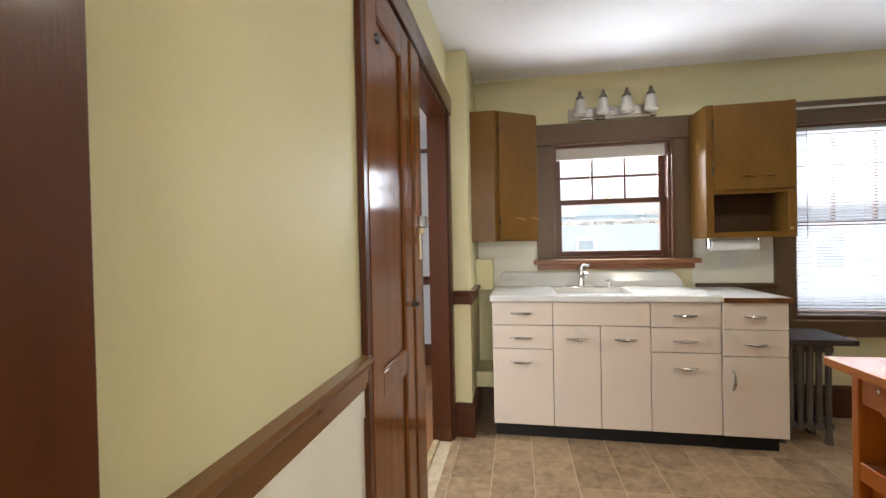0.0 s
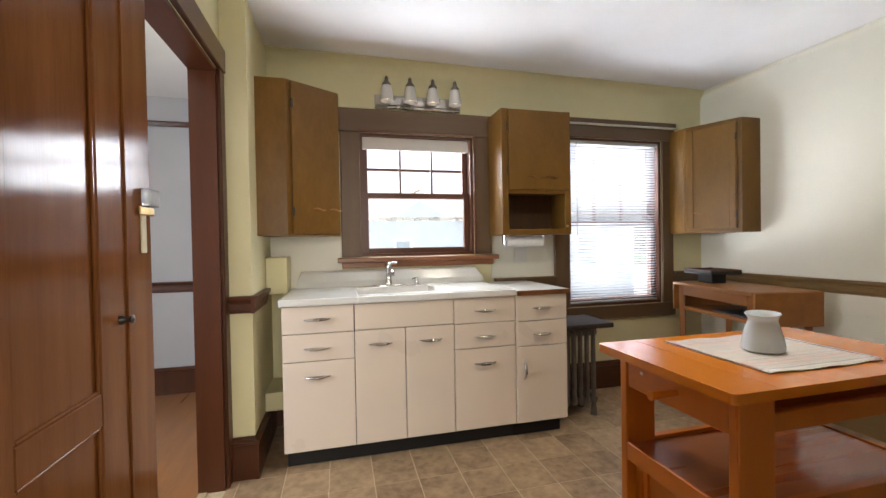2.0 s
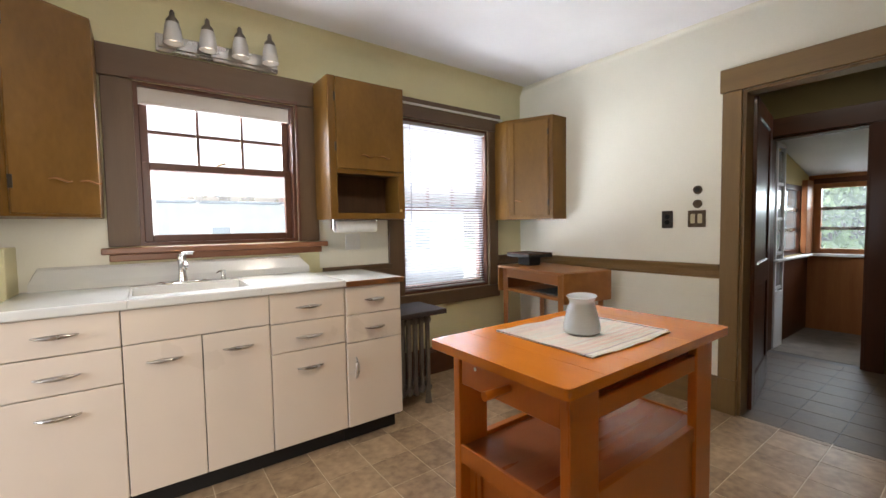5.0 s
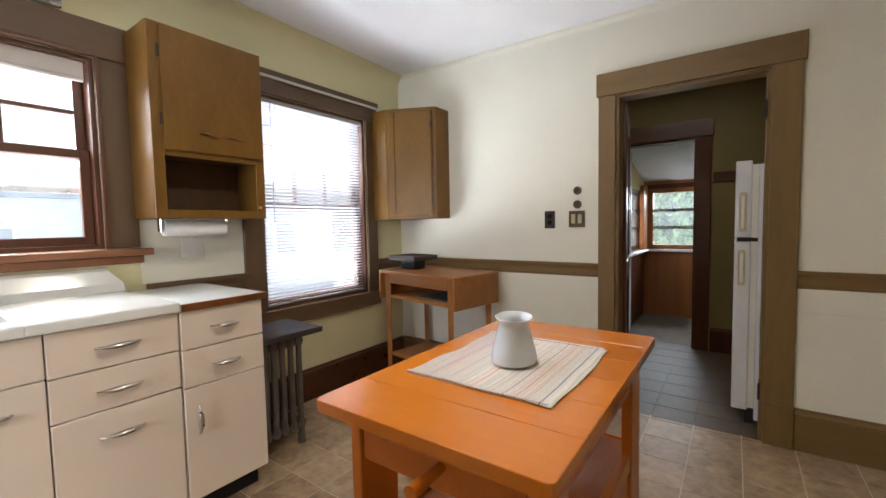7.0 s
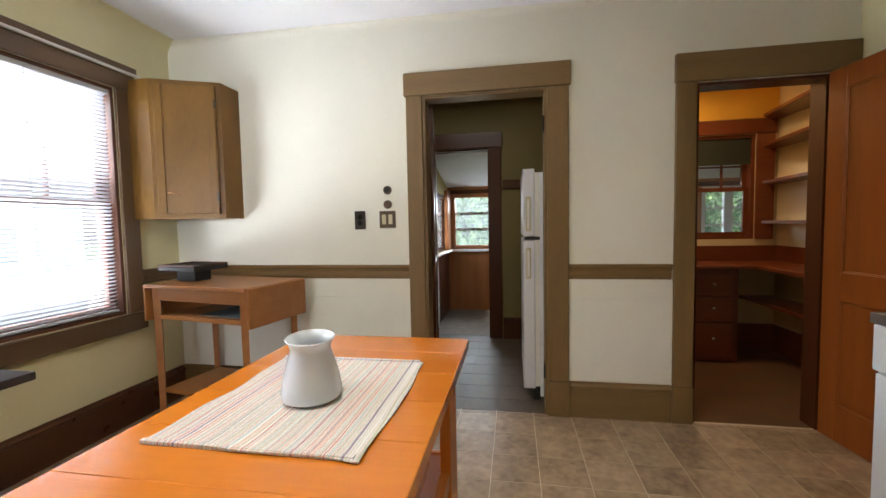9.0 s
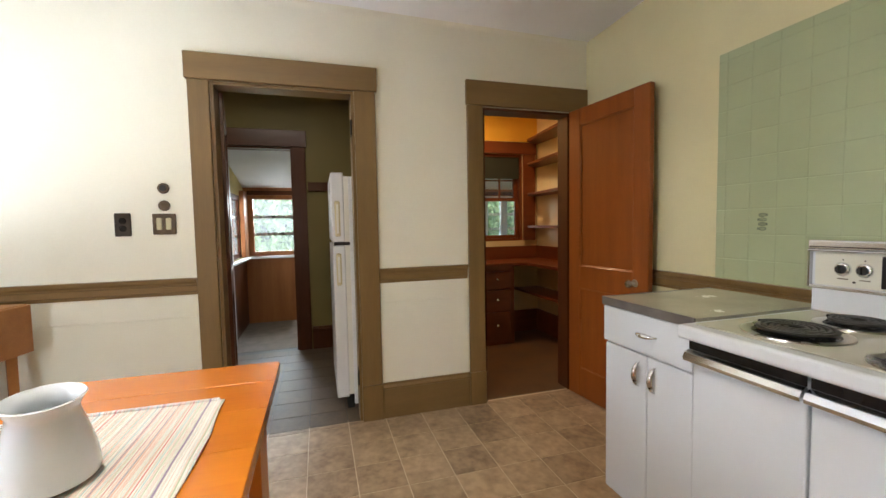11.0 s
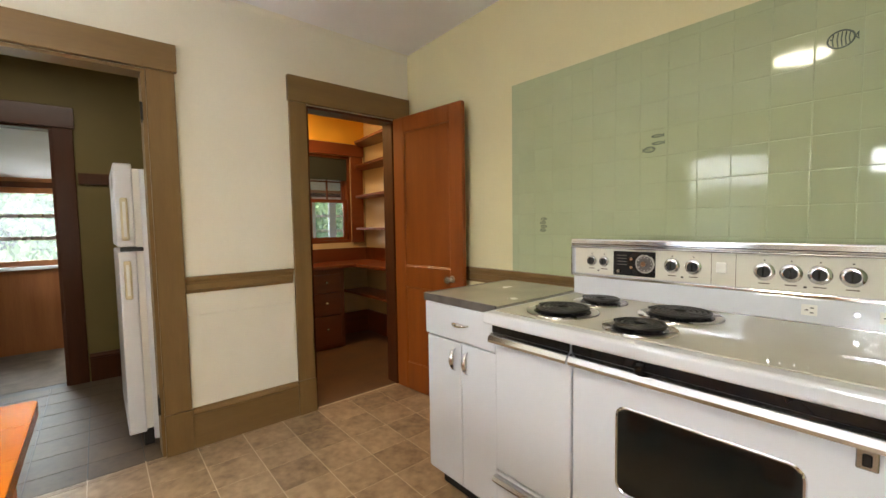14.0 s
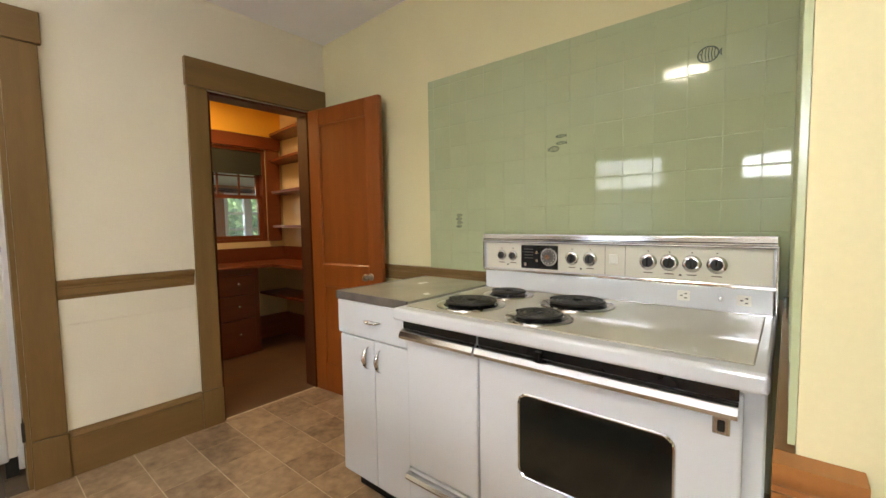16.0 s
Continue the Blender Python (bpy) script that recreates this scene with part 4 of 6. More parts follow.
for x in (1.435, 1.49):
    part("socket", box(B(), x - 0.016, x + 0.016, YN - 0.012, YN - 0.0105, 1.10, 1.165, 0.001), "plastic", o)

# vanity light over the sink window
v = thing("vanity_light", (0.655, YN, 2.215), "brushed nickel bar light with four frosted glass shades", "wall light")
part("back_bar", box(B(), 0.335, 0.975, YN - 0.030, YN - 0.001, 2.222, 2.318, 0.006, 2), "nickel", v)
part("face_bar", box(B(), 0.345, 0.965, YN - 0.042, YN - 0.031, 2.24, 2.30, 0.004, 2), "nickel", v)
for i in range(4):
    x = 0.412 + i * 0.166
    yy = YN - 0.115
    arm = part("arm", tube(B(), [(x, YN - 0.04, 2.29), (x, YN - 0.085, 2.315), (x, YN - 0.118, 2.375), (x, yy, 2.42), (x, yy, 2.36)], 0.007, 8), "nickel_dark", v, smooth=True)
    part("cap", lathe(B(), [(0.0, 2.415), (0.012, 2.41), (0.014, 2.385), (0.03, 2.365), (0.032, 2.35)], (x, yy, 0), 18), "nickel_dark", arm, smooth=True)
    part("glass_shade", lathe(B(), [(0.030, 2.355), (0.038, 2.33), (0.044, 2.28), (0.048, 2.245), (0.045, 2.245), (0.041, 2.28), (0.035, 2.33), (0.027, 2.352)], (x, yy, 0), 20), "frost", arm, smooth=True)
    part("bulb", lathe(B(), [(0.004, 2.35), (0.016, 2.325), (0.024, 2.29), (0.018, 2.262), (0.0, 2.256)], (x, yy, 0), 14), "bulb", arm, smooth=True)

bm = B()
box(bm, XJ + 0.001, 0.084, YN - 0.004, YN - 0.0005, 0.93, 1.30)
box(bm, 1.216, 1.754, YN - 0.004, YN - 0.0005, 0.959, 1.292)
solid("splash_board", bm, "cream", "cream painted board behind the sink, under the wall cabinets", "panelling", kind="structure")

# round lamp under the middle of the ceiling, seen only mirrored in the wall tiles
cl = thing("ceiling_light", (1.30, 1.45, 2.46), "round warm glass ceiling light over the island", "ceiling light")
part("base", lathe(B(), [(0.0, 2.56), (0.175, 2.56), (0.180, 2.50), (0.0, 2.50)], (1.30, 1.45, 0), 36), "nickel", cl, smooth=True)
part("diffuser", lathe(B(), [(0.172, 2.499), (0.168, 2.478), (0.14, 2.464), (0.0, 2.458)], (1.30, 1.45, 0), 36), "diffuser", cl, smooth=True)

# pipe boxing beside the sink
solid("pipe_box", box(B(), XJ + 0.001, -0.262, 3.16, YN - 0.001, 0.93, 1.165, 0.004), "yellow", "pale yellow boxed-in pipe beside the sink", "pipe boxing", kind="structure")
solid("pipe_box", box(B(), XJ + 0.001, -0.262, 3.05, YN - 0.03, 0.226, 0.34, 0.004), "yellow", "low pale yellow boxed-in pipe beside the sink", "pipe boxing", kind="structure")

# radiator
r = thing("radiator", (1.74, 3.0, 0), "small dark cast-iron radiator beside the cabinets", "radiator")
for i in range(6):
    x = 1.545 + i * 0.052
    bm = B()
    for y in (2.93, 3.01, 3.09):
        tube(bm, [(x, y, 0.10), (x, y, 0.60)], 0.016, 10)
    tube(bm, [(x, 2.92, 0.11), (x, 3.10, 0.11)], 0.026, 8, 1.2)
    tube(bm, [(x, 2.92, 0.59), (x, 3.10, 0.59)], 0.026, 8, 1.2)
    s = part("section", bm, "rad", r, smooth=True)
    if i in (0, 5):
        for y in (2.93, 3.09):
            part("foot", cyl(B(), (x, y, 0.0), (x, y, 0.10), 0.026, 0.014, 10), "rad", s)
rt = solid("radiator_shelf", box(B(), 1.493, 1.93, 2.865, 3.22, 0.625, 0.66, 0.006, 2), "rad_top", "dark board lying on the radiator", "shelf")


# ---- island ----
def island():
    X0, X1, Y0, Y1, Z = 0.925, 1.775, 1.10, 1.605, 0.885
    c = thing("kitchen_island", (1.35, 1.35, 0), "orange-varnished wooden kitchen island with an open shelf", "kitchen island")
    cr = 0.014
    top = part("tabletop", box(B(), X0 + 0.05, X1 - 0.05, Y0 + 0.05, Y1 - 0.05, Z - 0.030, Z - 0.026), "isl_top", c)
    cuts = [X0, 1.065, 1.205, 1.350, 1.495, 1.640, X1]
    for q, (a, b) in enumerate(zip(cuts, cuts[1:])):
        pts = []
        for cx, cy, a0 in ((b - cr, Y1 - cr, 0), (a + cr, Y1 - cr, 90), (a + cr, Y0 + cr, 180), (b - cr, Y0 + cr, 270)):
            if (a0 in (0, 270) and q == len(cuts) - 2) or (a0 in (90, 180) and q == 0):
                for k in range(5):
                    g = radians(a0 + 22.5 * k)
                    pts.append((cx + cr * math.cos(g), cy + cr * math.sin(g)))
            else:
                pts.append((b if a0 in (0, 270) else a, Y1 if a0 in (0, 90) else Y0))
        bm = prism(B(), [(x + (0.00008 if abs(x - a) < 1e-6 else -0.00008 if abs(x - b) < 1e-6 else 0), y) for x, y in pts], Z - 0.0258, Z)
        bmesh.ops.bevel(bm, geom=[e for e in bm.edges if all(v.co.z > Z - 1e-4 for v in e.verts)], offset=0.0012, segments=1, affect="EDGES")
        part("plank", bm, "isl_top", top)
    # boards for legs
    lx0, lx1, ly0, ly1, wx, wy = 0.978, 1.735, 1.135, 1.558, 0.112, 0.028
    for a in (lx0, lx1 - wx):
        for b in (ly0, ly1 - wy):
            part("leg", box(B(), a, a + wx, b, b + wy, 0, Z - 0.0305, 0.003, 2), "isl", c)
    for y in (ly0 + 0.006, ly1 - 0.024):
        part("rail", box(B(), lx0 + wx, lx1 - wx, y, y + 0.018, 0.757, 0.808, 0.003), "isl", c)
    part("rail", box(B(), lx1 - 0.035, lx1 - 0.015, ly0 + wy, ly1 - wy, 0.757, Z - 0.032, 0.003), "isl", c)
    d = part("drawer_front", box(B(), lx0 + 0.006, lx0 + 0.026, ly0 + wy + 0.002, ly1 - wy - 0.002, 0.755, Z - 0.034, 0.003), "isl", c)
    part("drawer_box", box(B(), lx0 + 0.027, lx1 - 0.04, ly0 + wy + 0.012, ly1 - wy - 0.012, 0.765, 0.800), "isl", c)
    part("knob", tube(B(), [(lx0 + 0.006, 1.330, 0.803), (lx0 - 0.080, 1.330, 0.803)], lambda s: 0.0100 + 0.0025 * s, 14), "isl", d, smooth=True)
    part("screw", cyl(B(), (lx0 + 0.0055, 1.462, 0.818), (lx0 + 0.004, 1.462, 0.818), 0.006), "nickel", d)
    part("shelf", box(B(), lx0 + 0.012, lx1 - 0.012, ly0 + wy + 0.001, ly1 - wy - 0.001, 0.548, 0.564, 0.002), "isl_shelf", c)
    part("shelf_lip", box(B(), lx0 + 0.001, lx0 + 0.0115, ly0 + wy, ly1 - wy, 0.512, 0.570, 0.002), "isl", c)
    part("shelf_lip", box(B(), lx1 - 0.0115, lx1 - 0.001, ly0 + wy, ly1 - wy, 0.512, 0.570, 0.002), "isl", c)
    for y0_, y1_ in ((ly0 + 0.004, ly0 + 0.0285), (ly1 - 0.0285, ly1 - 0.004)):
        part("shelf_lip", box(B(), lx0 + wx, lx1 - wx, y0_, y1_, 0.530, 0.576, 0.002), "isl", c)
        part("side_panel", box(B(), lx0 + wx, lx1 - wx, y0_ + 0.007, y1_ - 0.003, 0.06, 0.5295), "isl", c)
    part("end_panel", box(B(), lx0 + 0.045, lx0 + 0.06, ly0 + wy, ly1 - wy, 0.06, 0.5475), "isl", c)
    part("end_panel", box(B(), lx1 - 0.06, lx1 - 0.045, ly0 + wy, ly1 - wy, 0.06, 0.5475), "isl", c)
    part("door_stile", box(B(), lx0 + 0.036, lx0 + 0.0445, ly1 - wy - 0.05, ly1 - wy - 0.001, 0.06, 0.511), "isl", c)
    # placemat, slightly rumpled
    bm = B()
    nx, ny = 36, 28
    ax, bx, ay, by = 1.142, 1.557, 1.180, 1.535
    g = []
    for i in range(nx + 1):
        row = []
        for j in range(ny + 1):
            u, w_ = i / nx, j / ny
            x = ax + (bx - ax) * u + (0.012 * (w_ - 0.5)) + (0.003 * math.sin(9 * w_) if i in (0, nx) else 0)
            y = ay + (by - ay) * w_ + 0.004 * math.sin(7 * u + 1)
            edge = min(u, 1 - u, w_, 1 - w_)
            z = Z + 0.0022 + 0.0016 * (1 + math.sin(16 * u + 3 * w_)) * max(0, 1 - edge * 7)
            row.append(bm.verts.new((x - 1.365, y - 1.3675, z - Z)))
        g.append(row)
    for i in range(nx):
        for j in range(ny):
            bm.faces.new((g[i][j], g[i + 1][j], g[i + 1][j + 1], g[i][j + 1]))
    r = bmesh.ops.extrude_face_region(bm, geom=list(bm.faces))
    bmesh.ops.translate(bm, verts=[q for q in r["geom"] if isinstance(q, bmesh.types.BMVert)], vec=(0, 0, 0.0022))
    mt = solid("placemat", bm, "stripes", "woven placemat with thin pastel stripes, lightly rumpled", "placemat")
    mt.location = (1.365, 1.3675, Z - 0.0015)
    for hx in (-0.2225, 0.1845):
        part("hem", box(B(), hx, hx + 0.009, -0.174, 0.174, 0.001, 0.0082, 0.001), "stripes", mt)
    # vase
    bm = B()
    prof = [(0.0, 0.006), (0.050, 0.006), (0.060, 0.0), (0.069, 0.006), (0.071, 0.02), (0.066, 0.055), (0.055, 0.10), (0.048, 0.125), (0.047, 0.137), (0.053, 0.150), (0.058, 0.158),
            (0.056, 0.160), (0.050, 0.152), (0.044, 0.138), (0.045, 0.122), (0.06, 0.06), (0.062, 0.02), (0.0, 0.014)]
    prof = [(r_ * 0.865, z_ * 0.72) for r_, z_ in prof]
    lathe(bm, prof, (0, 0, 0), 40, None, 1.0, 0.92)
    for v_ in bm.verts:
        if v_.co.z > 0.094:
            v_.co.z += 0.05 * v_.co.x
    bmesh.ops.remove_doubles(bm, verts=bm.verts, dist=1e-5)
    ja = solid("vase", bm, "ceramic", "white glazed ceramic vase with a flared rim on the placemat", "vase")
    ja.location, ja.rotation_euler = (1.335, 1.355, Z + 0.005), (0, 0, radians(20))


island()


# ---- drop-leaf table in the corner ----
def desk():
    d = thing("drop_leaf_table", (2.895, 2.745, 0), "worn reddish wooden drop-leaf table with hanging leaves", "table", rz=-10)
    # local frame: x across (towards the light wall), y along towards the window wall
    L, Wd, Z = 0.39, 0.238, 0.89
    part("tabletop", box(B(), -Wd, Wd, -L, L, Z - 0.022, Z, 0.003, 2), "desk", d)
    for s in (-1, 1):
        part("drop_leaf", box(B(), -Wd + 0.004, Wd - 0.004, s * (L + 0.012) - 0.009, s * (L + 0.012) + 0.009, Z - 0.225, Z - 0.003, 0.004, 2), "desk", d)
    lx, ly, w = Wd - 0.04, L - 0.05, 0.042
    for a in (-lx, lx):
        for b in (-ly, ly):
            part("leg", cyl(B(), (a, b, 0), (a, b, Z - 0.023), w * 0.5, w * 0.68, 4), "desk", d).rotation_euler = (0, 0, 0)
    part("apron", box(B(), -lx - 0.008, -lx + 0.01, -ly + 0.02, ly - 0.02, Z - 0.10, Z - 0.023, 0.002), "desk", d)
    part("apron", box(B(), lx - 0.01, lx + 0.008, -ly + 0.02, ly - 0.02, Z - 0.10, Z - 0.023, 0.002), "desk", d)
    part("apron", box(B(), -lx + 0.02, lx - 0.02, -ly - 0.008, -ly + 0.01, Z - 0.10, Z - 0.023, 0.002), "desk", d)
    part("upper_shelf", box(B(), -lx - 0.004, lx, -ly + 0.022, ly - 0.022, Z - 0.215, Z - 0.19, 0.003), "desk", d)
    part("lower_shelf", box(B(), -lx - 0.004, lx, -ly + 0.022, ly - 0.022, 0.22, 0.245, 0.003), "desk", d)
    pad = solid("shelf_pad", box(B(), -0.16, 0.16, -0.22, 0.08, 0, 0.006, 0.002), "blue_mat", "blue-grey flat pad on the table shelf", "pad")
    pad.location, pad.rotation_euler = (2.90, 2.72, Z - 0.19), (0, 0, radians(-10))
    tr = thing("tray", (2.93, 3.0, Z), "dark flat wooden tray on the drop-leaf table", "tray", rz=-10)
    part("tray_base", box(B(), -0.06, 0.06, -0.08, 0.08, 0.0, 0.070, 0.008, 2), "black_matt", tr)
    part("tray_top", box(B(), -0.125, 0.125, -0.155, 0.155, 0.0705, 0.098, 0.006, 2), "black_matt", tr)
    bm = B()
    for e0, e1, f0, f1 in ((-0.125, 0.125, -0.155, -0.145), (-0.125, 0.125, 0.145, 0.155), (-0.125, -0.115, -0.1445, 0.1445), (0.115, 0.125, -0.1445, 0.1445)):
        box(bm, e0, e1, f0, f1, 0.0982, 0.108, 0.002)
    part("tray_rim", bm, "darkh", tr)


desk()

# ---- doors ----


def panel_door(name, hinge, rz, w, h, t, material, label, rail=(0.78, 0.93), stile=0.11, z=0.008, top=0.11, bot=0.20, stile2=0.0):
    """A two-panel leaf: x along its width from the hinge, y its thickness."""
    d = thing(name, (hinge[0], hinge[1], 0), label, "door", rz=rz)
    bm = B()
    st2 = stile2 or stile
    box(bm, 0, stile, -t / 2, t / 2, z, h, 0.003)
    box(bm, w - st2, w, -t / 2, t / 2, z, h, 0.003)
    for a, b in ((z, z + bot), rail, (h - top, h)):
        box(bm, stile, w - st2, -t / 2, t / 2, a, b, 0.003)
    part("leaf_frame", bm, material, d)
    for a, b in ((z + bot, rail[0]), (rail[1], h - top)):
        bm = B()
        box(bm, stile, w - st2, -t / 2 + 0.011, t / 2 - 0.011, a, b)
        for s in (-1, 1):
            y0, y1 = sorted((s * (t / 2 - 0.010), s * (t / 2 - 0.003)))
            for e0, e1, f0, f1 in ((stile, stile + 0.008, a, b), (w - st2 - 0.008, w - st2, a, b), (stile + 0.008, w - st2 - 0.008, a, a + 0.008), (stile + 0.008, w - st2 - 0.008, b - 0.008, b)):
                box(bm, e0, e1, y0, y1, f0, f1, 0.002)
        part("panel", bm, material, d)
    return d


pd = panel_door("pantry_door", (3.2, -0.727), 186, 0.668, 1.992, 0.036, "leaf_o", "open orange-varnished two-panel wooden door", rail=(0.77, 0.925))
for s in (-1, 1):
    part("rose", cyl(B(), (0.575, s * 0.018, 0.86), (0.575, s * 0.026, 0.86), 0.024, 0.022, 16), "nickel", pd)
    part("knob", lathe(B(), [(0.009, 0.0), (0.009, 0.022), (0.024, 0.034), (0.026, 0.044), (0.018, 0.054), (0.0, 0.056)], seg=16,
                       m=Matrix.Translation((0.575, s * 0.026, 0.86)) @ Matrix.Rotation(radians(-90 * s), 4, "X")), "nickel", pd, smooth=True)
# tall leaf of the wide doorway, standing flush in its frame
wd = panel_door("tall_door", (XW + 0.005, WD[0] + 0.002), 90, 0.645, 2.125, 0.036, "leaf_w", "tall glossy brown two-panel door standing closed in its frame",
                rail=(0.806, 0.887), stile=0.095, top=0.12, stile2=0.272)
wd.location.y = WD[0] - 0.008
part("edge_board", box(B(), 0.50, 0.645, -0.024, -0.0185, 0.01, 2.12, 0.001), "leaf_w", wd)
part("lock_plate", box(B(), 0.575, 0.605, -0.030, -0.0245, 1.225, 1.36, 0.002), "ivory", wd)
part("latch_bar", box(B(), 0.555, 0.645, -0.036, -0.0305, 1.335, 1.36, 0.002), "brass", wd)
part("latch_cover", box(B(), 0.58, 0.655, -0.050, -0.0245, 1.362, 1.415, 0.008, 2), "clear", wd)
part("thumb_turn", lathe(B(), [(0.012, 0.0), (0.012, 0.006), (0.007, 0.012), (0.007, 0.022), (0.013, 0.03), (0.0, 0.034)], seg=14,
                         m=Matrix.Translation((0.465, -0.018, 1.05)) @ Matrix.Rotation(radians(90), 4, "X")), "bakelite", wd, smooth=True)
part("hook", lathe(B(), [(0.016, 0.0), (0.014, 0.008), (0.0, 0.012)], seg=14, m=Matrix.Translation((0.09, -0.018, 1.93)) @ Matrix.Rotation(radians(90), 4, "X")), "bakelite", wd)
# leaf of the hall doorway, swung into the hall
panel_door("hall_door", (XE + T + 0.01, FD[1] - 0.02), 9.5, 0.76, 2.015, 0.036, "dark", "open dark varnished two-panel hall door", rail=(0.80, 0.95))
for z in (0.28, 1.82):
    bm = B()
    box(bm, XE + 0.02, XE + 0.05, FD[0] + 0.018, FD[0] + 0.022, z - 0.05, z + 0.05)
    tube(bm, [(XE - 0.006, FD[0] + 0.022, z - 0.045), (XE - 0.006, FD[0] + 0.022, z + 0.045)], 0.006, 8)
    solid("door_hinge", bm, "black_matt", "dark painted-over hinge on the door lining", "hinge", "hinges of the hall doorway")

# ---- things on the light wall ----
o = thing("wall_outlet", (XE, 1.98, 1.25), "dark brown outlet plate on the cream wall", "outlet")
part("plate", box(B(), XE - 0.008, XE - 0.0005, 1.943, 2.018, 1.194, 1.316, 0.003), "bakelite", o)
for z in (1.235, 1.275):
    part("socket", cyl(B(), (XE - 0.0085, 1.98, z), (XE - 0.012, 1.98, z), 0.017, 0.016, 16), "black", o)
s = thing("switch_plate", (XE, 1.79, 1.25), "brown double switch plate with two ivory switches", "light switch")
part("plate", box(B(), XE - 0.008, XE - 0.0005, 1.735, 1.845, 1.200, 1.312, 0.003), "plate_brown", s)
for y in (1.768, 1.812):
    part("switch", box(B(), XE - 0.015, XE - 0.0085, y - 0.013, y + 0.013, 1.225, 1.289, 0.006, 2), "ivory", s)
for z, m_ in ((1.448, "pipe_dark"), (1.355, "plate_brown")):
    k = thing("wall_stub", (XE, 1.787, z), "small dark round pipe end on the wall", "pipe end")
    part("ring", cyl(B(), (XE - 0.0005, 1.787, z), (XE - 0.012, 1.787, z), 0.029, 0.026, 20), "plate_brown", k)
    part("core", cyl(B(), (XE - 0.0125, 1.787, z), (XE - 0.016, 1.787, z), 0.018, 0.016, 16), m_, k)

# ---- fridge in the hall ----
f = thing("refrigerator", (3.8, 0.5, 0), "white two-door refrigerator with cream side grips", "refrigerator")
fx0, fx1 = 3.42, 4.14
part("body", box(B(), fx0, fx1, 0.10, 0.80, 0.03, 1.55, 0.006, 2), "fridge", f)
part("base_grille", box(B(), fx0 + 0.02, fx1 - 0.02, 0.7995, 0.845, 0.0, 0.10), "black_matt", f)
for z0, z1, g0, g1 in ((1.125, 1.575, 1.16, 1.39), (0.085, 1.10, 0.84, 1.05)):
    d = part("door", box(B(), fx0 - 0.002, fx1 + 0.002, 0.832, 0.912, z0, z1, 0.008, 2), "fridge", f)
    part("grip", box(B(), fx0 - 0.014, fx0 - 0.0025, 0.858, 0.892, g0, g1, 0.008, 2), "ivory", d)
    part("grip_recess", box(B(), fx0 - 0.0155, fx0 - 0.0142, 0.868, 0.882, g0 + 0.02, g1 - 0.02, 0.001), "plastic", d)
part("middle_hinge", box(B(), fx0 - 0.004, fx0 + 0.06, 0.80, 0.90, 1.1015, 1.1235), "black_matt", f)
part("gasket", box(B(), fx0 + 0.006, fx1 - 0.006, 0.801, 0.8315, 0.10, 1.55), "plastic", f)


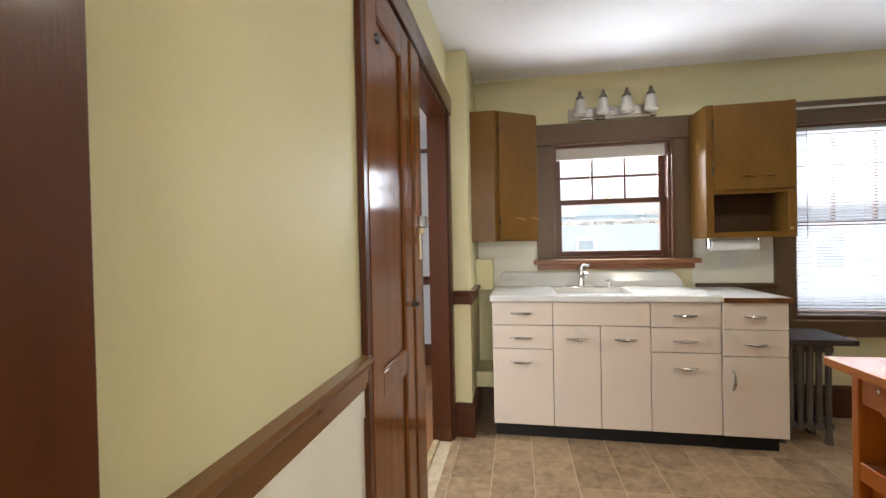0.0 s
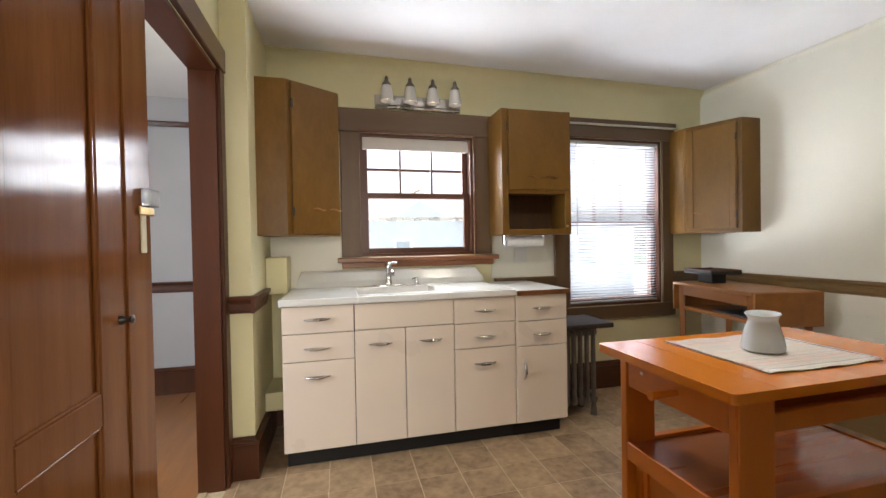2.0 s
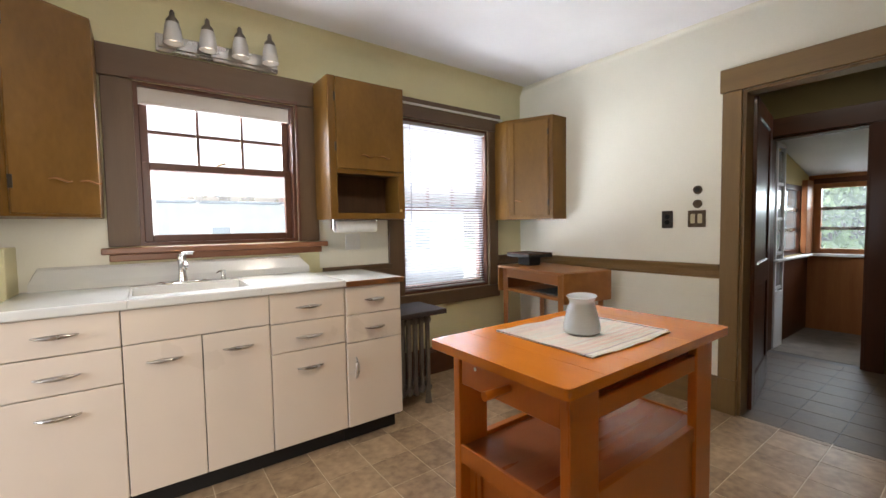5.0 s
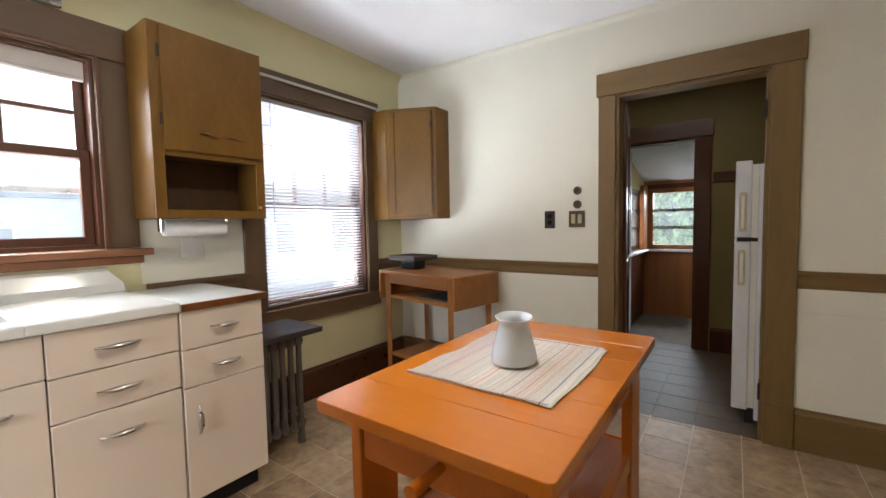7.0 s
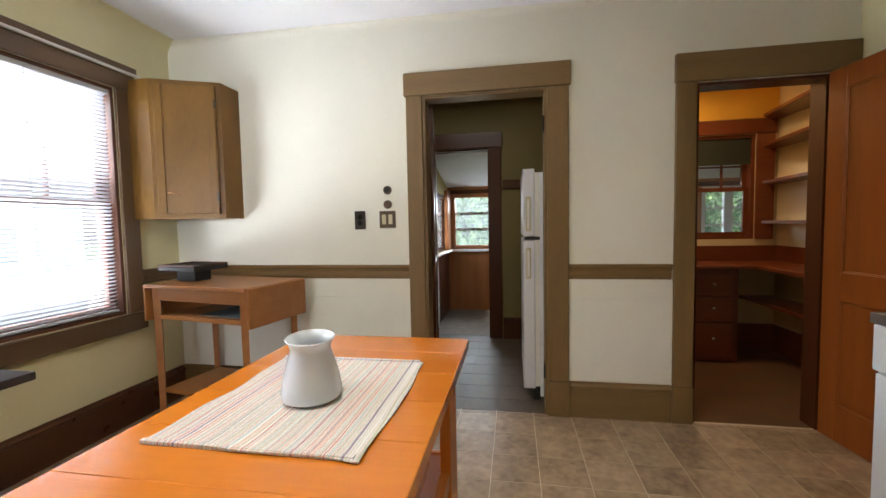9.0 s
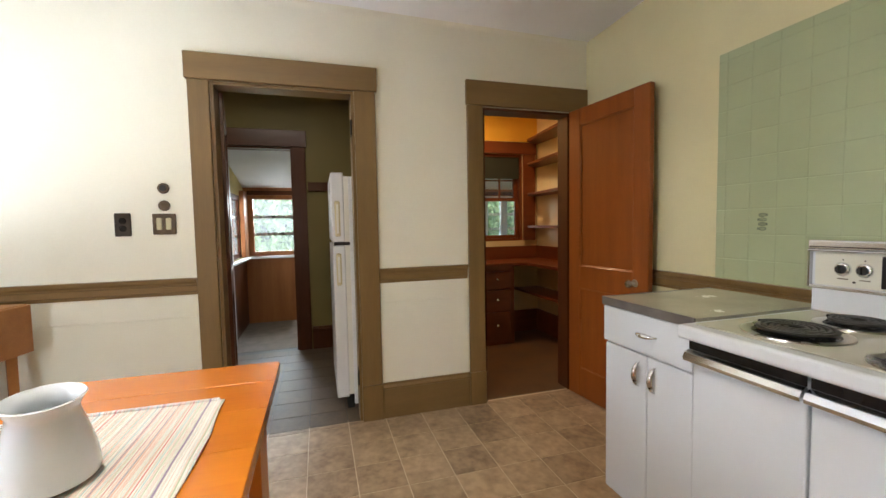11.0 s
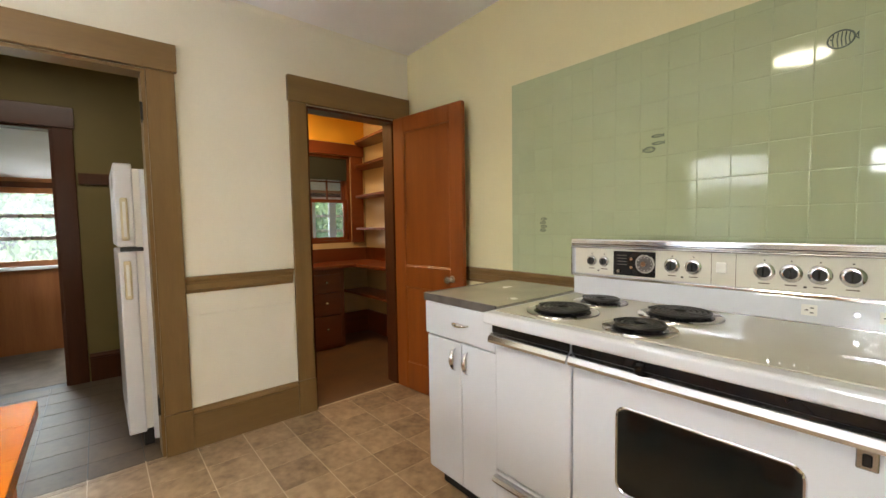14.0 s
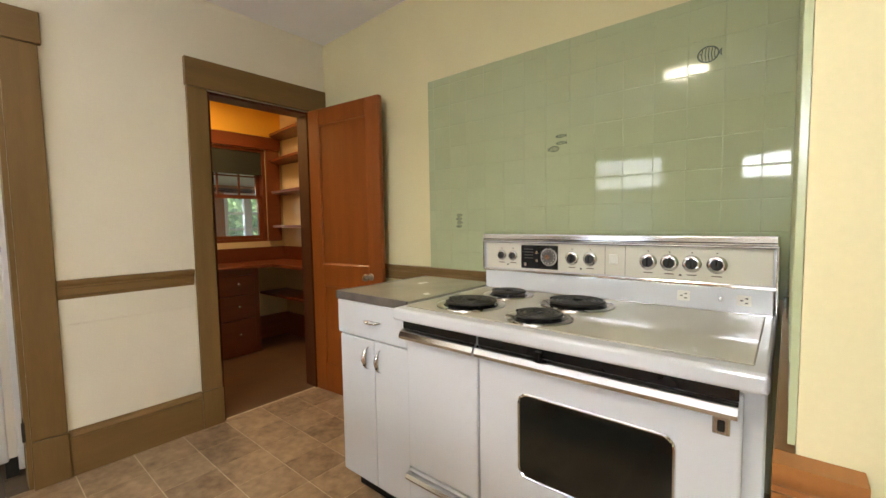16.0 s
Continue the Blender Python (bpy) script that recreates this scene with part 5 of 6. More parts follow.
# ---- cooker and its cabinet ----
def stove():
    X0, X1, YB, YF = 0.612, 1.652, -0.72, -0.140
    c = thing("cooker", (1.13, -0.4, 0), "wide white enamelled electric cooker with four coil burners", "stove")
    part("body", box(B(), X0, X1, YB, YF, 0.06, 0.868, 0.004), "enamel", c)
    part("toe_kick", box(B(), X0 + 0.02, X1 - 0.02, YB, YF - 0.06, 0.0, 0.06), "toekick", c)
    bm = B()
    box(bm, X0 - 0.006, X1 - 0.012, YB, -0.035, 0.870, 0.912, 0.010, 3)
    part("cooktop_edge", bm, "enamel", c)
    part("cooktop", box(B(), X0 + 0.02, X1 - 0.04, YB + 0.1, -0.075, 0.9125, 0.9165, 0.003, 1), "cooktop", c)
    # burners
    for x, y, r in ((1.432, -0.218, 0.100), (1.425, -0.458, 0.078), (1.150, -0.175, 0.080), (1.135, -0.425, 0.102)):
        b = part("burner_bowl", lathe(B(), [(r + 0.020, 0.9168), (r + 0.019, 0.921), (r + 0.004, 0.9215), (r - 0.004, 0.9175), (0.0, 0.9172)], (x, y, 0), 36), "nickel", c, smooth=True)
        pts = []
        turns = 4 if r < 0.09 else 5
        N = turns * 22
        for k in range(N + 1):
            a = 2 * math.pi * turns * k / N
            rr = 0.018 + (r - 0.026) * k / N
            pts.append((x + rr * math.cos(a), y + rr * math.sin(a), 0.931))
        part("coil", tube(B(), pts, 0.0062, 6, 0.8), "coil", b, smooth=True)
        bm = B()
        for k in range(3):
            a = 2 * math.pi * k / 3 + 0.5
            tube(bm, [(x, y, 0.924), (x + (r - 0.012) * math.cos(a), y + (r - 0.012) * math.sin(a), 0.924)], 0.0025, 6)
        part("coil_support", bm, "coil", b)
        part("drip_pan", lathe(B(), [(r - 0.005, 0.9182), (0.0, 0.9180)], (x, y, 0), 30), "black", b)
    # back panel
    yb = -0.605
    part("back_rise", box(B(), X0 + 0.004, X1 - 0.03, yb - 0.10, yb + 0.012, 0.9125, 0.992, 0.004, 2), "enamel", c)
    part("control_case", box(B(), X0 - 0.002, X1 - 0.022, yb - 0.11, yb, 0.993, 1.150, 0.004, 2), "enamel", c)
    pf = part("control_panel", box(B(), X0 + 0.008, X1 - 0.035, yb + 0.001, yb + 0.006, 1.004, 1.112, 0.001), "enamel_cream", c)
    part("top_trim", box(B(), X0 - 0.006, X1 - 0.018, yb - 0.115, yb + 0.018, 1.1205, 1.152, 0.006, 3), "chrome", c)
    part("lower_trim", box(B(), X0 - 0.004, X1 - 0.02, yb + 0.001, yb + 0.012, 0.990, 1.003, 0.003, 2), "chrome", c)
    part("end_trim", box(B(), X0 - 0.007, X0 + 0.001, yb - 0.08, yb + 0.014, 0.913, 1.12, 0.003), "chrome", c)
    part("end_trim", box(B(), X1 - 0.0215, X1 - 0.0145, yb - 0.08, yb + 0.014, 0.993, 1.12, 0.003), "chrome", c)
    part("rear_trim", box(B(), X0 + 0.004, X1 - 0.03, yb + 0.0125, yb + 0.018, 0.913, 0.919, 0.002), "chrome", c)

    def knob(x, z, r=0.026):
        y = yb + 0.006
        m = Matrix.Translation((x, y, z)) @ Matrix.Rotation(radians(-90), 4, "X")
        k = part("knob", lathe(B(), [(r, 0.0), (r, 0.004), (r * 0.86, 0.008), (r * 0.72, 0.009)], m=m, seg=24), "chrome", c, smooth=True)
        part("knob_centre", lathe(B(), [(r * 0.64, 0.0085), (r * 0.60, 0.016), (0.0, 0.0165)], m=m, seg=20), "black_matt", k)
        part("knob_pointer", box(B(), x - 0.0022, x + 0.0022, y + 0.0168, y + 0.019, z - r * 0.5, z + r * 0.5), "black", k)
        part("index_dot", box(B(), x - 0.002, x + 0.002, y + 0.0002, y + 0.001, z + r + 0.006, z + r + 0.010), "bakelite", k)
        part("index_text", box(B(), x - 0.014, x + 0.014, y + 0.0002, y + 0.0008, z - r - 0.0105, z - r - 0.0075), "plate_brown", k)
    for x in (1.540, 1.485):
        knob(x, 1.060, 0.022)
    for x in (1.225, 1.155):
        knob(x, 1.060, 0.027)
    for x in (0.955, 0.890, 0.825, 0.757):
        knob(x, 1.060, 0.028)
    # thin black bar on the trim paints the shade of its groove
    part("trim_groove", box(B(), X0 - 0.001, X1 - 0.024, yb + 0.0125, yb + 0.0188, 1.1285, 1.1315), "black", c)
    part("trim_lip", tube(B(), [(X0 - 0.004, yb + 0.016, 1.1175), (X1 - 0.02, yb + 0.016, 1.1175)], 0.004, 8), "chrome", c, smooth=True)
    y = yb + 0.0065
    cl = part("clock_panel", box(B(), 1.282, 1.445, y, y + 0.003, 1.010, 1.106, 0.001), "black", c)
    part("clock_face", cyl(B(), (1.320, y + 0.0032, 1.060), (1.320, y + 0.006, 1.060), 0.036, 0.034, 30), "nickel", cl)
    part("clock_dial", cyl(B(), (1.320, y + 0.0062, 1.060), (1.320, y + 0.0072, 1.060), 0.030, 0.030, 30), "rad", cl)
    for k in range(12):
        a = radians(30 * k)
        part("clock_mark", cyl(B(), (1.320 + 0.025 * math.cos(a), y + 0.0073, 1.060 + 0.025 * math.sin(a)), (1.320 + 0.025 * math.cos(a), y + 0.0079, 1.060 + 0.025 * math.sin(a)), 0.0017, 0.0017, 8), "plastic", cl)
    part("clock_knob", cyl(B(), (1.320, y + 0.0074, 1.060), (1.320, y + 0.02, 1.060), 0.013, 0.010, 18), "chrome", cl)
    for z in (1.077, 1.045):
        part("timer_knob", cyl(B(), (1.368, y + 0.0032, z), (1.368, y + 0.014, z), 0.007, 0.006, 12), "chrome", cl)
    part("timer_knob", cyl(B(), (1.420, y + 0.0032, 1.027), (1.420, y + 0.014, 1.027), 0.008, 0.007, 12), "chrome", cl)
    for k in range(4):
        part("legend", box(B(), 1.39, 1.43, y + 0.0031, y + 0.0036, 1.052 + k * 0.012, 1.0545 + k * 0.012), "rad", cl)
    part("switch", box(B(), 1.055, 1.085, y, y + 0.006, 1.045, 1.082, 0.003), "plastic", c)
    for x in (1.10, 1.03):
        part("seam", box(B(), x - 0.0007, x + 0.0007, y - 0.0003, y + 0.0005, 1.006, 1.110), "plate_brown", c)
    for x in (1.51, 1.19, 0.857):
        part("pilot_light", box(B(), x - 0.004, x + 0.004, y, y + 0.003, 1.018, 1.024, 0.001), "bakelite", c)
    y2 = yb + 0.0125
    for x in (0.845, 0.685):
        part("socket_plate", box(B(), x - 0.018, x + 0.018, y2, y2 + 0.003, 0.940, 0.972, 0.002), "plastic", c)
        for dx, dz in ((-0.006, 0.007), (-0.006, -0.007), (0.006, 0.0)):
            part("socket_slot", box(B(), x + dx - 0.004, x + dx + 0.004, y2 + 0.0031, y2 + 0.004, 0.956 + dz - 0.0015, 0.956 + dz + 0.0015), "black", c)
    part("fuse_cap", cyl(B(), (0.745, y2, 0.956), (0.745, y2 + 0.006, 0.956), 0.008, 0.007, 16), "chrome", c)
    # oven door and narrow warming door
    XM = 1.327
    yf = YF
    od = part("oven_door", box(B(), X0 + 0.038, XM - 0.003, yf, yf + 0.03, 0.20, 0.835, 0.006, 2), "enamel", c)
    wd_ = part("side_door", box(B(), XM + 0.003, X1 - 0.006, yf, yf + 0.03, 0.30, 0.835, 0.006, 2), "enamel", c)
    for dr, a, b in ((od, X0 + 0.045, XM - 0.004), (wd_, XM + 0.004, X1 + 0.004)):
        part("handle_recess", box(B(), a, b, yf + 0.0305, yf + 0.036, 0.822, 0.850, 0.002), "black", dr)
        bm = B()
        extrude_profile(bm, [(0.036, 0.822), (0.052, 0.815), (0.060, 0.800), (0.058, 0.790), (0.036, 0.794), (0.0305, 0.80), (0.0305, 0.820)], a, b, "x", 1, yf)
        part("handle", bm, "chrome", dr)
    part("handle_clip", box(B(), 1.098, 1.120, yf + 0.036, yf + 0.062, 0.818, 0.846, 0.003), "black", od)
    bm = B()
    pts = []
    wx0, wx1, wz0, wz1, r = 0.775, 1.180, 0.455, 0.705, 0.030
    for cx, cz, a0 in ((wx1 - r, wz1 - r, 0), (wx0 + r, wz1 - r, 90), (wx0 + r, wz0 + r, 180), (wx1 - r, wz0 + r, 270)):
        for k in range(6):
            a = radians(a0 + 18 * k)
            pts.append((cx + r * math.cos(a), cz + r * math.sin(a)))
    m = Matrix(((1, 0, 0, 0), (0, 0, 1, 0), (0, 1, 0, 0), (0, 0, 0, 1)))
    prism(bm, pts, yf + 0.0305, yf + 0.0335)
    bmesh.ops.transform(bm, matrix=m, verts=bm.verts)
    part("oven_window", bm, "oven_glass", od)
    bm = B()
    ring = [Vector((x, yf + 0.0315, z)) for x, z in pts]
    tube(bm, ring + ring[:2], 0.0045, 6)
    part("window_trim", bm, "chrome", od, smooth=True)
    part("badge", box(B(), 0.671, 0.703, yf + 0.0305, yf + 0.034, 0.742, 0.782, 0.002), "nickel", od)
    part("badge_mark", box(B(), 0.680, 0.694, yf + 0.0342, yf + 0.036, 0.750, 0.774, 0.002), "black", od)
    sd = part("lower_drawer", box(B(), XM + 0.003, X1 - 0.006, yf, yf + 0.03, 0.07, 0.292, 0.006, 2), "enamel", c)
    bm = B()
    extrude_profile(bm, [(0.0305, 0.285), (0.050, 0.283), (0.056, 0.270), (0.052, 0.262), (0.0305, 0.262)], XM + 0.006, X1 - 0.008, "x", 1, yf)
    part("drawer_handle", bm, "chrome", sd)
    part("lower_drawer", box(B(), X0 + 0.038, XM - 0.003, yf, yf + 0.03, 0.07, 0.193, 0.006, 2), "enamel", c)

    k = thing("base_cabinet", (1.9, -0.4, 0), "white steel base cabinet with chrome pulls beside the cooker", "kitchen cabinet")
    a, b, fy = 1.662, 2.090, -0.150
    part("body", box(B(), a, b, -0.70, fy - 0.001, 0.10, 0.882), "enamel", k)
    part("toe_kick", box(B(), a, b - 0.01, -0.70, fy - 0.07, 0.0, 0.10), "toekick", k)
    d = front(k, "drawer", a, b, 0.735, 0.882, fy + 0.02, face=1, material="enamel")
    pull(d, 1.852, fy + 0.02, 0.812, 0.09, 1, material="chrome")
    for x0, x1, px in ((a, 1.856, 1.817), (1.856, b - 0.01, 1.893)):
        d = front(k, "door", x0, x1, 0.115, 0.731, fy + 0.017, face=1, material="enamel")
        pull(d, px, fy + 0.017, 0.655, 0.09, 1, True, material="chrome")
    w = thing("worktop", (1.9, -0.4, 0.884), "grey-beige laminate worktop with a dark metal edge", "worktop")
    part("slab", box(B(), a - 0.002, b + 0.002, -0.715, -0.137, 0.884, 0.914, 0.001), "counter_grey", w)
    part("edge_band", box(B(), a - 0.002, b + 0.010, -0.1365, -0.128, 0.882, 0.916, 0.002), "rad", w)
    part("edge_band", box(B(), b + 0.0025, b + 0.010, -0.715, -0.137, 0.882, 0.916, 0.002), "rad", w)


stove()


# ---- pantry ----
def pantry():
    # window in the far wall
    w = thing("window_3", (XPE, -0.85, PW[2]), "orange-brown varnished sash window in the pantry", "window", kind="structure")
    y0, y1, z0, z1 = PW
    bm = B()
    for s, e, a, b in ((y0, y0 + 0.03, z0, z1), (y1 - 0.03, y1, z0, z1), (y0 + 0.03, y1 - 0.03, z1 - 0.03, z1), (y0 + 0.03, y1 - 0.03, z0, z0 + 0.03)):
        box(bm, XPE + 0.002, XPE + 0.11, s, e, a, b)
    part("frame", bm, "pantry_wood", w)
    for name, x, za, zb in (("upper_sash", XPE + 0.075, 1.48, z1 - 0.03), ("lower_sash", XPE + 0.04, z0 + 0.03, 1.51)):
        bm = B()
        for s, e, a, b in ((y0 + 0.03, y0 + 0.07, za, zb), (y1 - 0.07, y1 - 0.03, za, zb), (y0 + 0.07, y1 - 0.07, za, za + 0.035), (y0 + 0.07, y1 - 0.07, zb - 0.035, zb)):
            box(bm, x, x + 0.03, s, e, a, b)
        sa = part(name, bm, "pantry_wood", w)
        if name == "upper_sash":
            for yy in (y0 + 0.24, y0 + 0.45):
                part("glazing_bar", box(B(), x + 0.006, x + 0.024, yy - 0.008, yy + 0.008, za + 0.035, zb - 0.035), "pantry_wood", sa)
            part("glazing_bar", box(B(), x + 0.007, x + 0.023, y0 + 0.07, y1 - 0.07, 1.70, 1.716), "pantry_wood", sa)
        g = part("pane", box(B(), x + 0.013, x + 0.017, y0 + 0.07, y1 - 0.07, za + 0.035, zb - 0.035), "glass", sa)
        g.visible_shadow = False
    casing("window_3_frame", "x", XPE - 0.006, -1, y0, y1, z1, 0.15, 0.13, "pantry_wood", "pantry_wood", "orange-brown frame round the pantry window", bottom=z0)
    solid("roller_shade", box(B(), XPE + 0.02, XPE + 0.024, y0 + 0.03, y1 - 0.03, 1.72, z1 - 0.03), "shade_dark", "dark green roller shade half lowered in the pantry", "window shade")
    # counter in an L
    bm = B()
    box(bm, 4.36, XPE - 0.007, -1.4, -0.05, 0.80, 0.83, 0.004)
    box(bm, 3.62, 4.3595, -1.4, -1.0, 0.80, 0.83, 0.004)
    solid("pantry_counter", bm, "pantry_wood", "orange-brown wooden pantry counter in an L", "worktop")
    bm = B()
    box(bm, XPE - 0.03, XPE - 0.007, -1.4, -0.05, 0.831, 0.97)
    box(bm, 3.62, XPE - 0.031, -1.3995, -1.375, 0.831, 0.97)
    solid("backboard", bm, "pantry_wood", "orange-brown board behind the pantry counter", "panelling", kind="structure")
    c = thing("drawer_cabinet", (4.6, -0.45, 0), "dark red-brown cabinet of three drawers with small knobs", "cabinet")
    part("body", box(B(), 4.42, XPE - 0.01, -0.89, -0.05, 0.0, 0.7985), "pantry_wood", c)
    for z0_, z1_ in ((0.57, 0.745), (0.345, 0.56), (0.05, 0.335)):
        d = part("drawer", box(B(), 4.400, 4.4195, -0.84, -0.08, z0_, z1_, 0.003), "pantry_wood", c)
        for yy in (-0.69, -0.25):
            part("knob", lathe(B(), [(0.006, 0.0), (0.006, 0.012), (0.013, 0.02), (0.0, 0.026)], seg=12,
                               m=Matrix.Translation((4.40, yy, (z0_ + z1_) / 2 + 0.01)) @ Matrix.Rotation(radians(-90), 4, "Y")), "chrome", d, smooth=True)
    for z in (2.12, 1.86, 1.535, 1.185):
        s = thing("pantry_shelf", (4.3, -1.25, z), "orange-brown pantry wall shelf", "shelf", "pantry shelves")
        part("board", prism(B(), [(3.6, -1.399), (XPE - 0.01, -1.399), (XPE - 0.01, -1.345), (4.70, -1.20), (4.0, -1.12), (3.6, -1.12)], z - 0.012, z + 0.012), "pantry_wood", s)
    s = thing("pantry_shelf", (4.3, -1.25, 0.50), "low dark pantry shelf under the counter", "shelf", "pantry shelves")
    part("board", box(B(), 3.7, XPE - 0.01, -1.399, -1.10, 0.48, 0.505), "pantry_wood", s)
    solid("baseboard", box(B(), XPE - 0.03, XPE - 0.007, -1.4, -0.9, 0.0, 0.24), "pantry_wood", "dark pantry baseboard", "moulding", kind="structure")
    solid("baseboard", box(B(), 3.36, XPE - 0.031, -1.3995, -1.375, 0.0, 0.24), "pantry_wood", "dark pantry baseboard", "moulding", kind="structure")


pantry()


# ---- porch windows ----
def louvre_window(name, axis, plane, a, b, z0, z1, rows, label, material="pine"):
    w = thing(name, (plane, (a + b) / 2, z0) if axis == "x" else ((a + b) / 2, plane, z0), label, "window", kind="structure")

    def bx(p0, p1, s, e, za, zb):
        return box(B(), p0, p1, s, e, za, zb) if axis == "x" else box(B(), s, e, p0, p1, za, zb)
    for s, e, za, zb in ((a, a + 0.05, z0, z1), (b - 0.05, b, z0, z1), (a + 0.05, b - 0.05, z0, z0 + 0.05), (a + 0.05, b - 0.05, z1 - 0.05, z1)):
        part("frame", bx(plane, plane + 0.06, s, e, za, zb), material, w)
    for k in range(1, rows):
        z = z0 + 0.05 + (z1 - z0 - 0.1) * k / rows
        part("bar", bx(plane + 0.02, plane + 0.04, a + 0.05, b - 0.05, z - 0.018, z + 0.018), "nickel", w)
    g = part("pane", bx(plane + 0.028, plane + 0.032, a + 0.05, b - 0.05, z0 + 0.05, z1 - 0.05), "glass_porch", w)
    g.visible_shadow = False


louvre_window("window_4", "x", XP + 0.01, 0.95, 1.84, 0.87, 1.64, 3, "fir-framed louvred porch window with trees behind")
for ya, yb in ((-0.1, 0.80), (-1.10, -0.22), (-2.05, -1.73), (-1.73, -1.41)):
    louvre_window("porch_window", "x", XP + 0.01, ya, yb, 0.87, 1.64, 3, "louvred porch window with a pale frame", "white_far")
louvre_window("window_5", "y", YP + 0.01, 5.42, 6.18, 0.87, 1.62, 3, "fir-framed louvred porch side window", "dark")
solid("porch_sill", box(box(B(), XP - 0.10, XP - 0.001, -2.59, YP - 0.02, 0.835, 0.865, 0.004), XH + T, XP - 0.101, YP - 0.08, YP - 0.0125, 0.8405, 0.862, 0.004), "white_far", "pale porch window ledge", "shelf", kind="structure")
solid("porch_panel", box(B(), XP - 0.02, XP - 0.001, -2.59, YP - 0.001, 0.0, 0.834), "pine", "varnished fir porch panelling under the windows", "panelling", kind="structure")
solid("porch_head_board", box(B(), XP - 0.03, XP - 0.001, -2.59, YP - 0.051, 1.645, 1.70), "dark", "dark red-brown board over the porch window", "moulding", kind="structure")
# flat panel added in place of a white door leaf swung open here
wp = thing("porch_leaf_panel", (5.23, YP - 0.03, 0), "narrow white-painted glazed panel standing in for an open door leaf by the porch doorway", "glazed panel")
fr = B()
for e0, e1, f0, f1 in ((5.10, 5.135, 0.0, 1.98), (5.325, 5.36, 0.0, 1.98), (5.1355, 5.3245, 0.0, 0.55), (5.1355, 5.3245, 1.94, 1.98)):
    box(fr, e0, e1, YP - 0.05, YP - 0.013, f0, f1, 0.002)
part("frame", fr, "white_paint", wp)
for k in range(4):
    z = 0.60 + k * 0.335
    part("pane", box(B(), 5.136, 5.324, YP - 0.035, YP - 0.030, z, z + 0.30), "clear", wp)
    part("bar", box(B(), 5.136, 5.324, YP - 0.045, YP - 0.02, z - 0.030, z - 0.001), "white_paint", wp)
part("handle", tube(B(), [(5.13, YP - 0.06, 0.95), (5.13, YP - 0.075, 1.0), (5.13, YP - 0.075, 1.10), (5.13, YP - 0.06, 1.15)], 0.006), "chrome", wp)
louvre_window("window_6", "x", -2.7, 1.0, 2.2, 0.8, 2.0, 2, "plain sash window of the next room", "dark")


# ---- outside ----
solid("ground", box(B(), -60, 60, -60, 60, -1.2, -0.9), "grass", "lawn round the house", "ground", kind="structure")

# made-up pale slab, so the ground behind the blind looks bright
solid("driveway", box(B(), -9.0, 24.0, 4.3, 30.0, -0.95, -0.885, 0.01), "pale_ground", "pale slab added over the lawn to brighten the view below the blind", "driveway", kind="structure")


def barge(x, y, dx, z0, z1):
    """A sloping board along one side of a gable."""
    bm = B()
    for yy in (y, y + 0.035):
        [bm.verts.new(p) for p in ((x, yy, z1), (x + dx, yy, z0), (x + dx, yy, z0 - 0.16), (x, yy, z1 - 0.16))]
    bm.verts.ensure_lookup_table()
    v = bm.verts
    for q in ((0, 1, 2, 3), (7, 6, 5, 4), (0, 4, 5, 1), (1, 5, 6, 2), (2, 6, 7, 3), (3, 7, 4, 0)):
        bm.faces.new([v[i] for i in q])
    return bm


def far_house(name, x, y, w, d, h, roof, label):
    hh = thing(name, (x, y, -0.9), label, "house")
    part("wall", box(B(), x - w / 2, x + w / 2, y, y + d, -0.9, h), "siding", hh)
    bm = B()
    o = 0.35
    pts = [(x - w / 2 - o, h - 0.05), (x + w / 2 + o, h - 0.05), (x, h + roof)]
    lo = [bm.verts.new((a, y - 0.3, b)) for a, b in pts]
    hi = [bm.verts.new((a, y + d + 0.3, b)) for a, b in pts]
    bm.faces.new(lo)
    bm.faces.new(hi)
    for i in range(3):
        bm.faces.new((lo[i], lo[(i + 1) % 3], hi[(i + 1) % 3], hi[i]))
    part("roof", bm, "roof_far", hh)
    for k in (-1, 1):
        wx = x + k * w * 0.28
        wi = part("window", box(B(), wx - 0.4, wx + 0.4, y - 0.06, y - 0.001, 0.3, 1.2, 0.01), "white_far", hh)
        part("pane", box(B(), wx - 0.32, wx + 0.32, y - 0.07, y - 0.061, 0.38, 1.12), "siding", wi)
    for s_ in (-1, 1):
        part("barge_board", barge(x, y - 0.34, s_ * (w / 2 + o), h - 0.05, h + roof), "white_far", hh)
    bm = B()
    for k in range(16):
        z = -0.8 + k * (h + 0.7) / 16
        box(bm, x - w / 2, x + w / 2, y - 0.02, y - 0.001, z, z + 0.02)
    part("siding_edge", bm, "siding", hh)
    return hh


